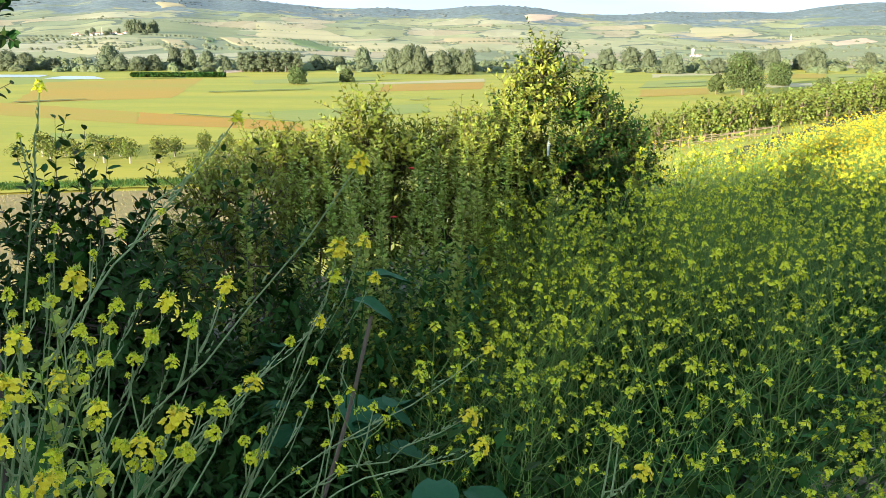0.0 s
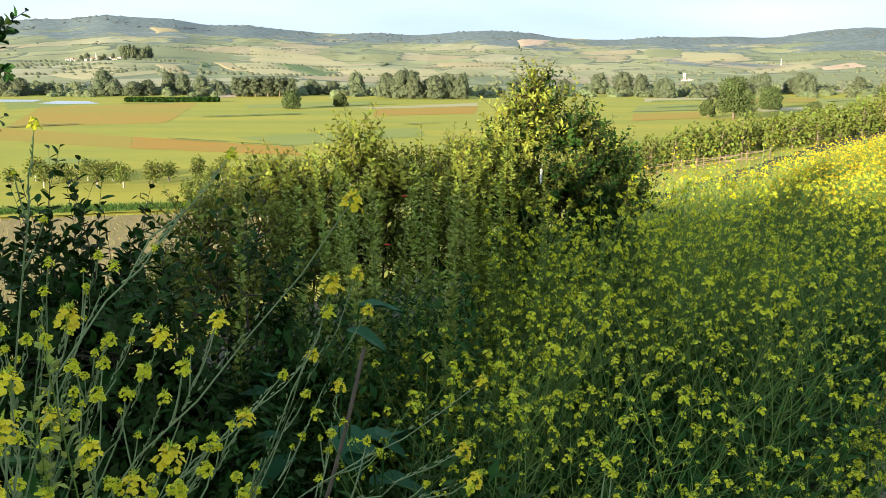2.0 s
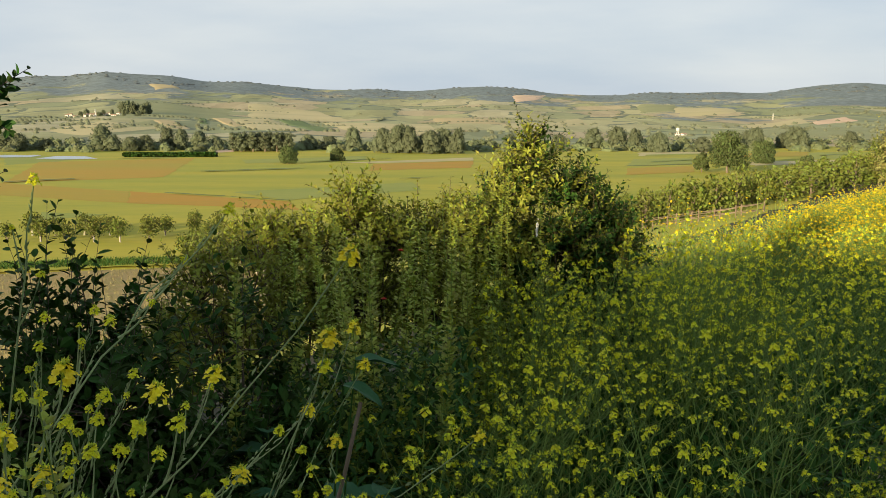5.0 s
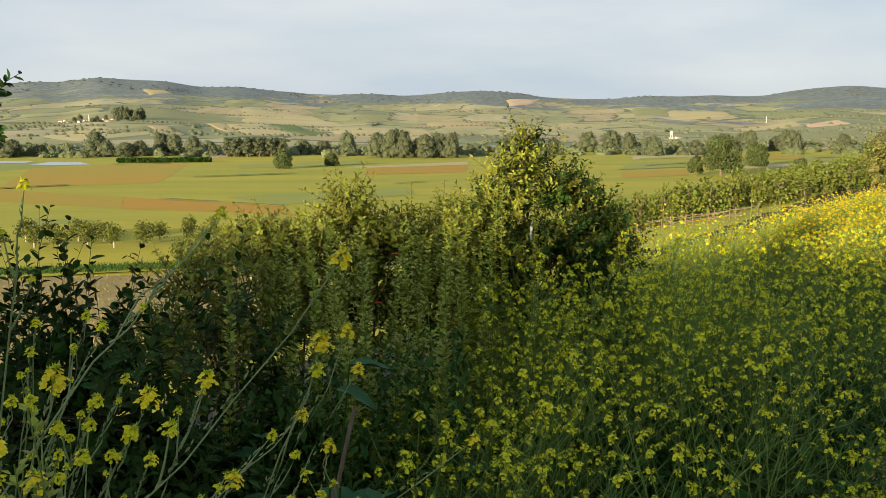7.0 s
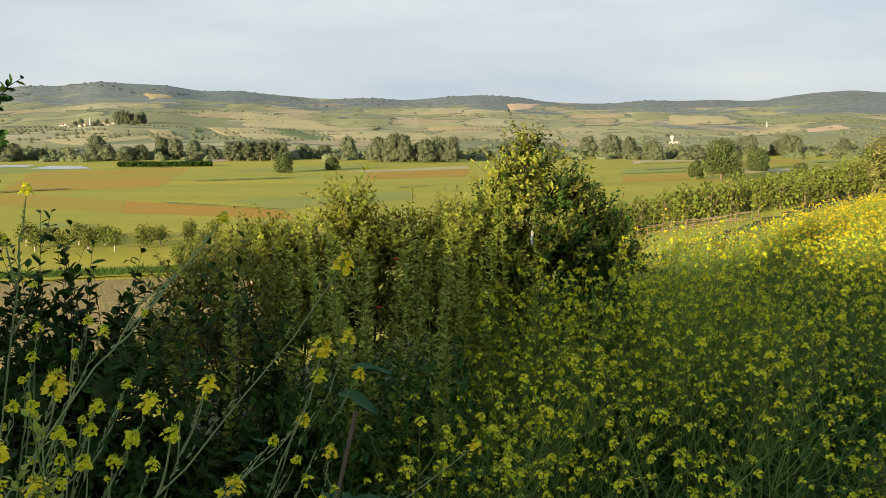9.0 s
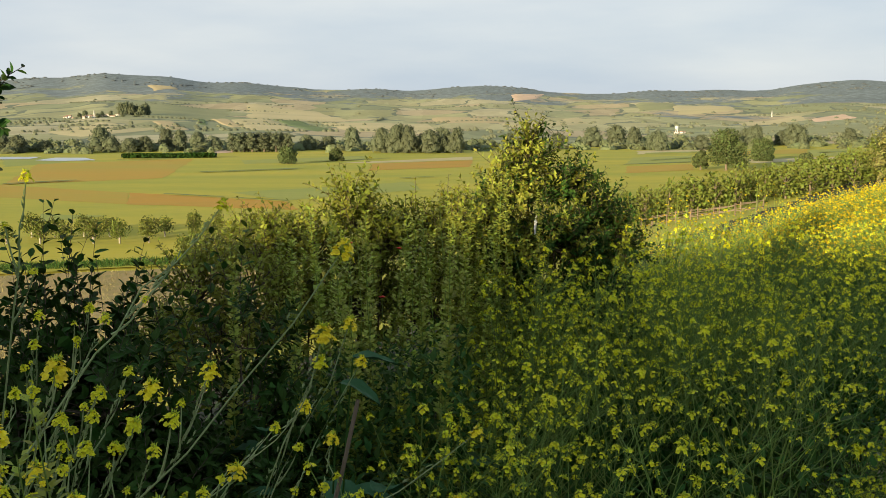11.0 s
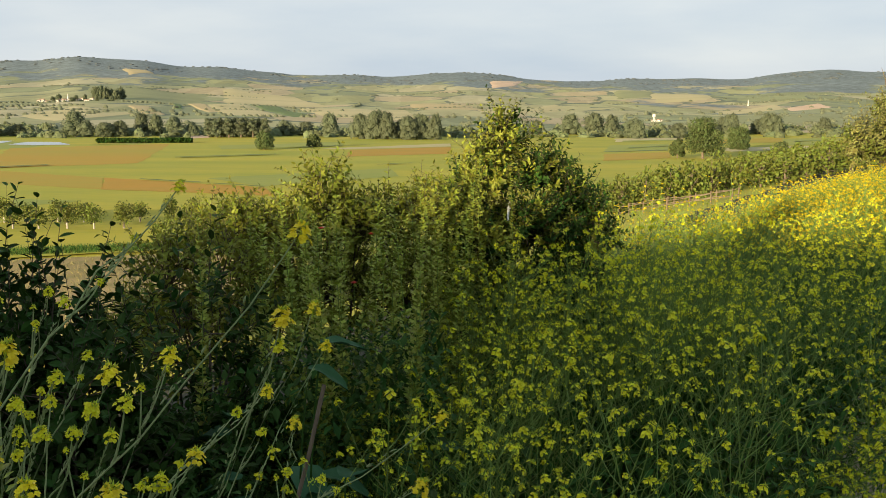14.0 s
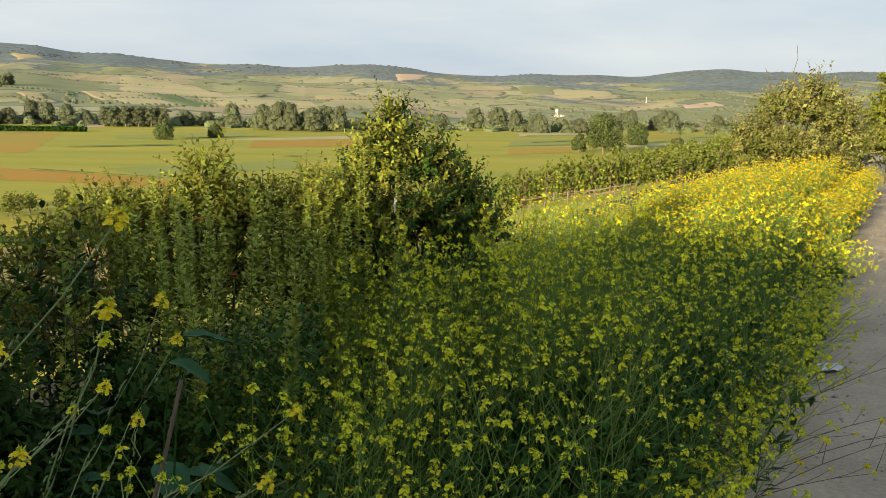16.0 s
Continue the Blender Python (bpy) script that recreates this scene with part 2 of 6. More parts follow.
M = {
    "far_petal": material("far_yellow_petal", (0.6, 0.47, 0.008), (0.5, 0.43, 0.014), rough=0.6, bump=0, island=0.25, glow_through=0.25),
    "lime_petal": material("lime_petal", (0.68, 0.72, 0.024), (0.81, 0.78, 0.018), rough=0.5, bump=0, island=0.15, glow_through=0.25),
    # paler and greyer than near foliage: aerial haze mixed into the colour
    "hazed_river_leaf": material("hazed_river_foliage", (0.14, 0.17, 0.108), (0.155, 0.185, 0.115), rough=0.85, bump=0, island=0.1, spread=0.12, spec=0.1, glow_through=0.45),
    "petal": material("yellow_petal", (0.84, 0.72, 0.018), (0.9, 0.8, 0.03), rough=0.5, bump=0, island=0.10, spread=0.08, glow_through=0.25),
    "bud": material("flower_bud", (0.5, 0.6, 0.05), (0.38, 0.5, 0.045), bump=0, island=0.2, glow_through=0.15),
    "stem": material("green_stem", (0.125, 0.205, 0.036), (0.175, 0.255, 0.05), rough=0.6, bump=0, island=0.2, spread=0.1),
    "stem_pale": material("pale_stem", (0.2, 0.29, 0.11), (0.3, 0.37, 0.18), rough=0.6, grain=120, bump=0.2, bump_dist=0.001, spread=0.1),
    "weed": material("weed_leaf", (0.028, 0.08, 0.014), (0.05, 0.115, 0.022), rough=0.55, bump=0, island=0.3, spread=0.1, spec=0.12, glow_through=0.2),
    "grass": material("grass_blade", (0.045, 0.112, 0.022), (0.082, 0.155, 0.03), rough=0.55, bump=0, island=0.3, spec=0.15, glow_through=0.25),
    "straw": material("dry_grass", (0.34, 0.29, 0.12), (0.25, 0.23, 0.09), rough=0.7, bump=0, island=0.25, glow_through=0.2),
    # leaf colour lowered so that shadowed plants come out darker
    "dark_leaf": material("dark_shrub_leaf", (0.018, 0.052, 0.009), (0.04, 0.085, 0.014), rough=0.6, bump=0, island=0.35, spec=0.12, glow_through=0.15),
    "shrub_leaf": material("shrub_leaf", (0.18, 0.225, 0.028), (0.25, 0.28, 0.036), rough=0.5, bump=0, island=0.35, spec=0.15, glow_through=0.2),
    "shoot_leaf": material("young_leaf", (0.25, 0.28, 0.036), (0.17, 0.21, 0.03), rough=0.5, bump=0, island=0.3, spec=0.15, glow_through=0.25),
    "spire_leaf": material("spire_leaf", (0.27, 0.34, 0.046), (0.33, 0.38, 0.055), rough=0.6, bump=0, island=0.3, spread=0.15, glow_through=0.2),
    "hawthorn_leaf": material("grey_green_leaf", (0.3, 0.3, 0.09), (0.19, 0.205, 0.06), rough=0.6, bump=0, island=0.4, glow_through=0.2),
    "burdock": material("broad_leaf", (0.03, 0.095, 0.04), (0.045, 0.12, 0.05), rough=0.55, grain=60, bump=0.4, bump_dist=0.004, spread=0.1, spec=0.12, glow_through=0.1),
    "twig": material("twig_bark", (0.07, 0.055, 0.04), (0.11, 0.09, 0.065), rough=0.85, grain=90, bump=0.4, bump_dist=0.003),
    "bark": material("tree_bark", (0.13, 0.10, 0.075), (0.19, 0.16, 0.12), rough=0.9, grain=12, bump=0.6, bump_dist=0.02),
    "whitewash": material("whitewashed_bark", (0.42, 0.4, 0.35), (0.3, 0.28, 0.24), rough=0.9, grain=12, bump=0.3),
    "tree_leaf": material("tree_foliage", (0.06, 0.092, 0.03), (0.09, 0.122, 0.04), rough=0.7, bump=0, island=0.35, spread=0.15, glow_through=0.1),
    "willow_leaf": material("willow_foliage", (0.095, 0.12, 0.058), (0.12, 0.145, 0.07), rough=0.7, bump=0, island=0.3, spread=0.15, glow_through=0.1),
    "orchard_leaf": material("orchard_foliage", (0.10, 0.135, 0.022), (0.135, 0.165, 0.027), rough=0.6, bump=0, island=0.35, spread=0.15, glow_through=0.15),
    # blue-grey tint paints distance haze; strong glow_through flattens the contrast
    "hazed_ridge_leaf": material("ridge_woods", (0.145, 0.175, 0.195), (0.18, 0.205, 0.205), rough=0.95, bump=0, island=0.08, blotch=0.01, glow_through=0.4),
    # scrub lightened and made translucent so it looks hazed by distance
    "hazed_slope_scrub": material("hazed_slope_scrub", (0.185, 0.215, 0.145), (0.205, 0.23, 0.15), rough=0.9, bump=0, island=0.15, blotch=0.01, glow_through=0.35),
    "dirt": material("dirt_road", (0.5, 0.43, 0.34), (0.35, 0.3, 0.235), rough=0.95, grain=38, blotch=1.6, bump=0.9, bump_dist=0.035),
    "stone": material("road_stone", (0.42, 0.38, 0.33), (0.3, 0.27, 0.24), rough=0.9, grain=30, bump=0.4, island=0.3),
    # soil colour lowered as well, to deepen the shade under the plants
    "bank": material("shade_dark_soil", (0.028, 0.032, 0.016), (0.05, 0.045, 0.025), rough=0.95, grain=20, blotch=1.5, bump=0.8, bump_dist=0.04),
    "meadow": material("valley_crop", (0.42, 0.375, 0.04), (0.30, 0.325, 0.038), rough=0.9, grain=0.6, blotch=0.05, bump=0.5, bump_dist=0.15, stretch=(0.25, 1.0, 1.0)),
    # distance haze is put into these colours: greyed crops, blue-grey woods
    "hill": parcel_material("hazed_hill_parcels", [(0.40, 0.39, 0.22), (0.33, 0.34, 0.18), (0.27, 0.3, 0.165), (0.42, 0.365, 0.23), (0.35, 0.36, 0.2), (0.25, 0.28, 0.165), (0.43, 0.41, 0.26), (0.3, 0.325, 0.185)], (0.16, 0.19, 0.135), (0.15, 0.184, 0.19)),
    "pasture": material("hill_pasture", (0.29, 0.31, 0.15), (0.25, 0.27, 0.13), rough=0.95, grain=0.1, blotch=0.01, bump=0.2, bump_dist=0.2),
    "tan": material("tan_field", (0.43, 0.28, 0.036), (0.36, 0.3, 0.04), rough=0.95, grain=0.4, blotch=0.02, bump=0.4, bump_dist=0.15, stretch=(0.25, 1.0, 1.0)),
    "soil": material("tilled_soil", (0.45, 0.255, 0.032), (0.38, 0.26, 0.035), rough=0.95, grain=0.8, blotch=0.05, bump=0.6, bump_dist=0.2, stretch=(0.25, 1.0, 1.0)),
    "green": material("green_crop", (0.25, 0.3, 0.06), (0.31, 0.33, 0.07), rough=0.9, grain=0.6, blotch=0.02, bump=0.4, bump_dist=0.15, stretch=(0.25, 1.0, 1.0)),
    "dark": material("dark_crop", (0.11, 0.17, 0.055), (0.14, 0.20, 0.07), rough=0.9, grain=0.5, blotch=0.02, bump=0.4, bump_dist=0.2, stretch=(0.25, 1.0, 1.0)),
    "stubble": material("stubble_field", (0.52, 0.46, 0.25), (0.44, 0.4, 0.21), rough=0.95, grain=0.1, blotch=0.01, bump=0.2, bump_dist=0.2, stretch=(0.25, 1.0, 1.0)),
    "earth": material("dry_earth", (0.47, 0.38, 0.21), (0.42, 0.36, 0.19), rough=0.95, grain=0.1, blotch=0.01, bump=0.2, bump_dist=0.2),
    "bare": material("bare_earth", (0.68, 0.5, 0.35), (0.58, 0.43, 0.29), rough=0.95, grain=0.05, blotch=0.02, bump=0.3, bump_dist=0.3),
    "dry": material("dry_clods", (0.36, 0.27, 0.12), (0.27, 0.23, 0.085), rough=0.95, grain=4, blotch=0.4, bump=0.8, bump_dist=0.1),
    # the pale blue-grey base paints in a reflection of the sky
    "water": material("sky_pale_water", (0.5, 0.56, 0.62), (0.45, 0.52, 0.58), rough=0.35, grain=0.3, blotch=0.02, bump=0.1, bump_dist=0.05, spec=0.6),
    "wall_white": material("white_plaster", (0.74, 0.72, 0.67), (0.62, 0.60, 0.56), rough=0.9, grain=2, bump=0, spread=0.12),
    "roof_red": material("clay_roof", (0.3, 0.2, 0.15), (0.24, 0.17, 0.13), rough=0.9, grain=2, bump=0, spread=0.2),
    "window_dark": material("dark_window", (0.05, 0.06, 0.07), rough=0.2, bump=0),
    "steel": material("galvanised_steel", (0.55, 0.56, 0.57), (0.45, 0.46, 0.47), rough=0.5, grain=5, bump=0),
    "post": material("weathered_post", (0.2, 0.155, 0.115), (0.14, 0.11, 0.08), rough=0.9, grain=30, bump=0.3, spread=0.15),
    "litter": material("white_plastic", (0.72, 0.74, 0.76), (0.60, 0.63, 0.66), rough=0.4, grain=60, blotch=8, bump=0.3, bump_dist=0.004),
    "twig_dead": material("dead_wood", (0.10, 0.075, 0.055), (0.16, 0.12, 0.09), rough=0.9, grain=60, bump=0.3, bump_dist=0.003),
    "red": material("poppy_petal", (0.60, 0.05, 0.03), rough=0.5, bump=0, glow_through=0.2),
}


# ---- geometry helpers ----
rng = np.random.default_rng(7)


class Geo:
    """Collects vertices and faces of many small pieces, and makes one mesh of them."""

    def __init__(self):
        self.v, self.t, self.q, self.n = [], [], [], 0
        self.tm, self.qm = [], []

    def put(self, verts, faces, mat=0):
        verts, faces = np.asarray(verts, float).reshape(-1, 3), np.asarray(faces, int)
        if not len(faces):
            return
        (self.t if faces.shape[1] == 3 else self.q).append(faces + self.n)
        (self.tm if faces.shape[1] == 3 else self.qm).append(np.full(len(faces), mat))
        self.v.append(verts)
        self.n += len(verts)

    def scatter(self, tv, tf, pos, rot, size, mat=0):
        """Copies of a template: pos (n,3), rot (n,3,3), size (n) or (n,3)."""
        pos = np.asarray(pos, float)
        if not len(pos):
            return
        size = np.asarray(size, float)
        size = np.repeat(size[:, None], 3, 1) if size.ndim == 1 else size
        v = np.einsum("nij,nvj->nvi", rot, tv[None] * size[:, None, :]) + pos[:, None]
        f = tf[None] + (np.arange(len(pos)) * len(tv))[:, None, None]
        self.put(v.reshape(-1, 3), f.reshape(-1, tf.shape[1]), mat)

    def tubes(self, pts, rad, sides=3, mat=0):
        """Tubes along polylines pts (n,k,3) with radii rad (n,k)."""
        pts, rad = np.asarray(pts, float), np.asarray(rad, float)
        n, k, _ = pts.shape
        d = np.gradient(pts, axis=1)
        d /= np.linalg.norm(d, axis=2, keepdims=True) + 1e-9
        ref = np.where(np.abs(d[..., 2:3]) > 0.9, np.array([1.0, 0, 0]), np.array([0, 0, 1.0]))
        a = np.cross(d, ref)
        a /= np.linalg.norm(a, axis=2, keepdims=True) + 1e-9
        b = np.cross(d, a)
        th = np.arange(sides) * 2 * math.pi / sides
        ring = pts[:, :, None] + rad[:, :, None, None] * (a[:, :, None] * np.cos(th)[:, None] + b[:, :, None] * np.sin(th)[:, None])
        i, j = np.meshgrid(np.arange(k - 1), np.arange(sides), indexing="ij")
        j2 = (j + 1) % sides
        f = np.stack([i * sides + j, i * sides + j2, (i + 1) * sides + j2, (i + 1) * sides + j], -1).reshape(-1, 4)
        f = f[None] + (np.arange(n) * k * sides)[:, None, None]
        self.put(ring.reshape(-1, 3), f.reshape(-1, 4), mat)

    def mesh(self, name, mats, smooth=False):
        me = bpy.data.meshes.new(name)
        v = np.concatenate(self.v) if self.v else np.zeros((0, 3))
        t = np.concatenate(self.t) if self.t else np.zeros((0, 3), int)
        q = np.concatenate(self.q) if self.q else np.zeros((0, 4), int)
        me.vertices.add(len(v))
        me.vertices.foreach_set("co", v.ravel())
        me.loops.add(len(t) * 3 + len(q) * 4)
        me.loops.foreach_set("vertex_index", np.concatenate([t.ravel(), q.ravel()]).astype(np.int32))
        me.polygons.add(len(t) + len(q))
        start = np.concatenate([np.arange(len(t)) * 3, len(t) * 3 + np.arange(len(q)) * 4]).astype(np.int32)
        me.polygons.foreach_set("loop_start", start)
        mi = np.concatenate([np.concatenate(self.tm) if self.tm else [], np.concatenate(self.qm) if self.qm else []]).astype(np.int32)
        me.polygons.foreach_set("material_index", mi)
        me.polygons.foreach_set("use_smooth", np.full(len(mi), smooth))
        for m in mats:
            me.materials.append(M[m])
        me.update(calc_edges=True)
        me.validate()
        return me


def unit(v):
    return v / (np.linalg.norm(v, axis=-1, keepdims=True) + 1e-9)


def axes_along(d, hint=None):
    """Rotations whose local y runs along d; local z is near hint (or upwards)."""
    d = unit(np.asarray(d, float))
    hint = np.array([0.0, 0.0, 1.0]) + 0 * d if hint is None else np.asarray(hint, float)
    x = np.cross(d, hint)
    x = np.where(np.linalg.norm(x, axis=-1, keepdims=True) < 1e-3, np.array([1.0, 0, 0]), x)
    x = unit(x)
    return np.stack([x, d, np.cross(x, d)], -1)


def rand_dir(n, up=0.0):
    v = rng.normal(size=(n, 3))
    v[:, 2] += up
    return unit(v)


LEAF_V = np.array([(0, 0, 0), (-0.27, 0.42, 0.07), (0, 1, -0.06), (0.27, 0.42, 0.07), (0, 0.5, 0.0)])
LEAF_F = np.array([(0, 4, 1), (1, 4, 2), (0, 3, 4), (3, 2, 4)])
OVAL_V = np.array([(0, 0, 0), (-0.20, 0.22, 0.05), (-0.27, 0.52, 0.07), (-0.16, 0.82, 0.03), (0, 1, -0.07), (0.16, 0.82, 0.03), (0.27, 0.52, 0.07), (0.20, 0.22, 0.05), (0, 0.5, 0.0)])
OVAL_F = np.array([(0, 8, 1), (1, 8, 2), (2, 8, 3), (3, 8, 4), (4, 8, 5), (5, 8, 6), (6, 8, 7), (7, 8, 0)])
BLADE_V = np.array([(-0.5, 0, 0), (0.5, 0, 0), (-0.42, 0.45, 0.03), (0.42, 0.45, 0.03), (-0.25, 0.8, -0.04), (0.25, 0.8, -0.04), (0, 1.0, -0.13)])
BLADE_Q = np.array([(0, 1, 3, 2), (2, 3, 5, 4)])
BLADE_T = np.array([(4, 5, 6)])
CLUMP_V = np.array([(-0.5, -0.3, 0.1), (0.1, -0.55, -0.08), (0.55, 0.1, 0.12), (-0.1, 0.5, -0.1), (0.0, 0.0, 0.18)])
CLUMP_F = np.array([(0, 1, 4), (1, 2, 4), (2, 3, 4), (3, 0, 4)])


PETAL = np.array([(-0.02, 0.0, 0), (-0.10, 0.07, 0.02), (-0.085, 0.16, 0.035), (0.0, 0.2, 0.02), (0.085, 0.16, 0.035), (0.10, 0.07, 0.02), (0.02, 0.0, 0)])
PETAL_F = np.array([(0, 1, 5, 6), (1, 2, 4, 5)])
PETAL_T = np.array([(2, 3, 4)])


def blossom(g, c, nrm, s, turn, r, petals=4, fine=True):
    """One four-petalled flower at c, facing nrm."""
    e1 = unit(np.cross(nrm, np.array([0.31, 0.22, 0.9])))
    e2 = np.cross(nrm, e1)
    for k in range(petals):
        th = k * 2 * math.pi / petals + turn + r.uniform(-0.15, 0.15)
        dy, dx = e1 * math.cos(th) + e2 * math.sin(th), e2 * math.cos(th) - e1 * math.sin(th)
        up = r.uniform(0.6, 3.0)
        pts = PETAL if fine else PETAL[[0, 1, 3, 5]] * np.array([1.25, 1, 1])
        v = c + s * (pts[:, :1] * dx + pts[:, 1:2] * dy + pts[:, 2:] * nrm * up)
        if fine:
            g.put(v, PETAL_F, 0)
            g.put(v, PETAL_T, 0)
        else:
            g.put(v, [(0, 1, 2, 3)], 0)


def bud(g, c, d, s, mat=1):
    """A small pointed bud at c, along d."""
    e1 = unit(np.cross(d, np.array([0.31, 0.22, 0.9])))
    e2 = np.cross(d, e1)
    v = [c + s * 0.05 * (e1 * math.cos(a) + e2 * math.sin(a)) for a in (0, 2.1, 4.2)] + [c + d * s * 0.16]
    g.put(v, [(0, 1, 3), (1, 2, 3), (2, 0, 3)], mat)


def flower_head(rich=True, seed=1):
    """A loose raceme head: open flowers on short stalks round a knot of buds, about 1 across, along y."""
    r = np.random.default_rng(seed)
    g = Geo()
    foot = np.array([0, -0.42, 0])
    count = 22 if rich else 7
    for i in range(count):
        ang = i * 2.399 + r.uniform(-0.4, 0.4)
        lvl = (i + 0.5) / count
        out = (0.34 - 0.2 * lvl if rich else 0.27 - 0.14 * lvl) * r.uniform(0.75, 1.2)
        c = np.array([math.cos(ang) * out, -0.22 + 0.46 * lvl + r.uniform(-0.07, 0.07), math.sin(ang) * out])
        nrm = unit(np.array([math.cos(ang), 0.8 + 1.2 * lvl + r.uniform(-0.3, 0.3), math.sin(ang)]))
        blossom(g, c, nrm, (0.62 if rich else 1.0) * r.uniform(0.85, 1.15), ang, r, 4, rich)
        side = unit(np.cross(c - foot, nrm)) * 0.014
        root = foot + np.array([0, 0.3 * lvl, 0])
        g.put([root - side, root + side, c - nrm * 0.01], [(0, 1, 2)], 1)
    for i in range(9 if rich else 5):
        ang = i * 2.4
        rad = 0.05 * math.sqrt(i)
        c = np.array([math.cos(ang) * rad, 0.27 + r.uniform(-0.04, 0.06), math.sin(ang) * rad])
        bud(g, c, unit(np.array([math.cos(ang) * 0.6, 1.0, math.sin(ang) * 0.6])), r.uniform(0.8, 1.2))
    return g


def green_head(seed):
    """A head still mostly in bud, with three open flowers."""
    r = np.random.default_rng(seed)
    g = Geo()
    for i in range(9):
        ang = i * 2.4
        rad = 0.09 * math.sqrt(i)
        c = np.array([math.cos(ang) * rad, 0.12 - 0.05 * i * 0.5, math.sin(ang) * rad])
        bud(g, c, unit(np.array([math.cos(ang) * 0.7, 1.0, math.sin(ang) * 0.7])), r.uniform(1.1, 1.6))
    for i in range(3):
        ang = i * 2.2 + r.uniform(0, 1)
        c = np.array([math.cos(ang) * 0.3, -0.02, math.sin(ang) * 0.3])
        blossom(g, c, unit(np.array([math.cos(ang), 0.9, math.sin(ang)])), 0.85, ang, r, 4, False)
    return g


def small_head(seed):
    """A head for plants far along the road: a few folded petals."""
    r = np.random.default_rng(seed)
    g = Geo()
    for k in range(6):
        ang = k * 1.05 + r.uniform(-0.3, 0.3)
        d = unit(np.array([math.cos(ang), r.uniform(0.2, 1.2), math.sin(ang)]))
        e = unit(np.cross(d, np.array([0.1, 1, 0.2])))
        c = d * 0.08
        g.put([c, c + d * 0.25 + e * 0.22, c + d * 0.5, c + d * 0.25 - e * 0.22], [(0, 1, 2, 3)], 0)
    return g


def geo_arrays(g):
    v = np.concatenate(g.v)
    return v, [(np.concatenate(g.q), np.concatenate(g.qm)) if g.q else None, (np.concatenate(g.t), np.concatenate(g.tm)) if g.t else None]


def scatter_geo(dst, src, pos, rot, size, mats=(0, 1)):
    """Scatters a whole Geo as a template, keeping its material slots as mats."""
    v, kinds = geo_arrays(src)
    for kind in kinds:
        if kind is None:
            continue
        f, m = kind
        for k in np.unique(m):
            used, inv = np.unique(f[m == k], return_inverse=True)
            dst.scatter(v[used], inv.reshape(-1, f.shape[1]), pos, rot, size, mats[k])


def part(name, geo, mats, parent, label="", smooth=False):
    """Links a Geo (or a ready mesh) as one mesh object under a thing or a part."""
    me = geo if isinstance(geo, bpy.types.Mesh) else geo.mesh(name, mats, smooth)
    ob = new(name, me)
    ob.parent = parent
    if label:
        ob["label"] = label
    return ob


def thing(name, label, category, group="", loc=(0, 0, 0), rz=0.0):
    """An empty at the base of a thing."""
    e = tagged(new(name), label, category, group)
    e.empty_display_size = 0.1
    e.matrix_basis = pose(*loc, 0, 0, rz)
    return e


def at_ground(x, y, sink=0.02):
    return (x, y, float(height(x, y)) - sink)


def box(g, lo, hi, mat=0):
    (x0, y0, z0), (x1, y1, z1) = lo, hi
    v = [(x0, y0, z0), (x1, y0, z0), (x1, y1, z0), (x0, y1, z0), (x0, y0, z1), (x1, y0, z1), (x1, y1, z1), (x0, y1, z1)]
    g.put(v, [(3, 2, 1, 0), (4, 5, 6, 7), (0, 1, 5, 4), (1, 2, 6, 5), (2, 3, 7, 6), (3, 0, 4, 7)], mat)


# ---- ground, road, fields ----
def make_ground():
    az = np.radians(np.concatenate([np.arange(-42, 56, 0.55), np.arange(56, 318, 4.0)]))
    rr = np.concatenate([[0.0], 0.3 * 1.05 ** np.arange(0, 155), 585 * 1.013 ** np.arange(0, 157)])
    rr = rr[rr < 4400]
    A, R = np.meshgrid(az, rr, indexing="ij")
    X, Y = np.sin(A) * R, np.cos(A) * R
    V = np.stack([X, Y, height(X, Y)], -1)
    n, k = A.shape
    i, j = np.meshgrid(np.arange(n), np.arange(k - 1), indexing="ij")
    i2 = (i + 1) % n
    f = np.stack([i * k + j, i * k + j + 1, i2 * k + j + 1, i2 * k + j], -1).reshape(-1, 4)
    c = V.reshape(-1, 3)[f].mean(1)
    r = np.hypot(c[:, 0], c[:, 1])
    q = c[:, 0] * ROAD_DIR[1] - c[:, 1] * ROAD_DIR[0]
    kind = np.where(r > 585, 2, np.where((q < -16) & (r > 18), 1, 0))
    g = Geo()
    g.put(V.reshape(-1, 3), f[:0])
    g.v.append(V.reshape(-1, 3))
    g.n = len(g.v[0])
    for m in range(3):
        if (kind == m).any():
            g.q.append(f[kind == m])
            g.qm.append(np.full((kind == m).sum(), m))
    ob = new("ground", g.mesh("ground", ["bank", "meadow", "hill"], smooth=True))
    tagged(ob, "rolling ground of bank, valley and hills", "ground", kind="structure")


make_ground()


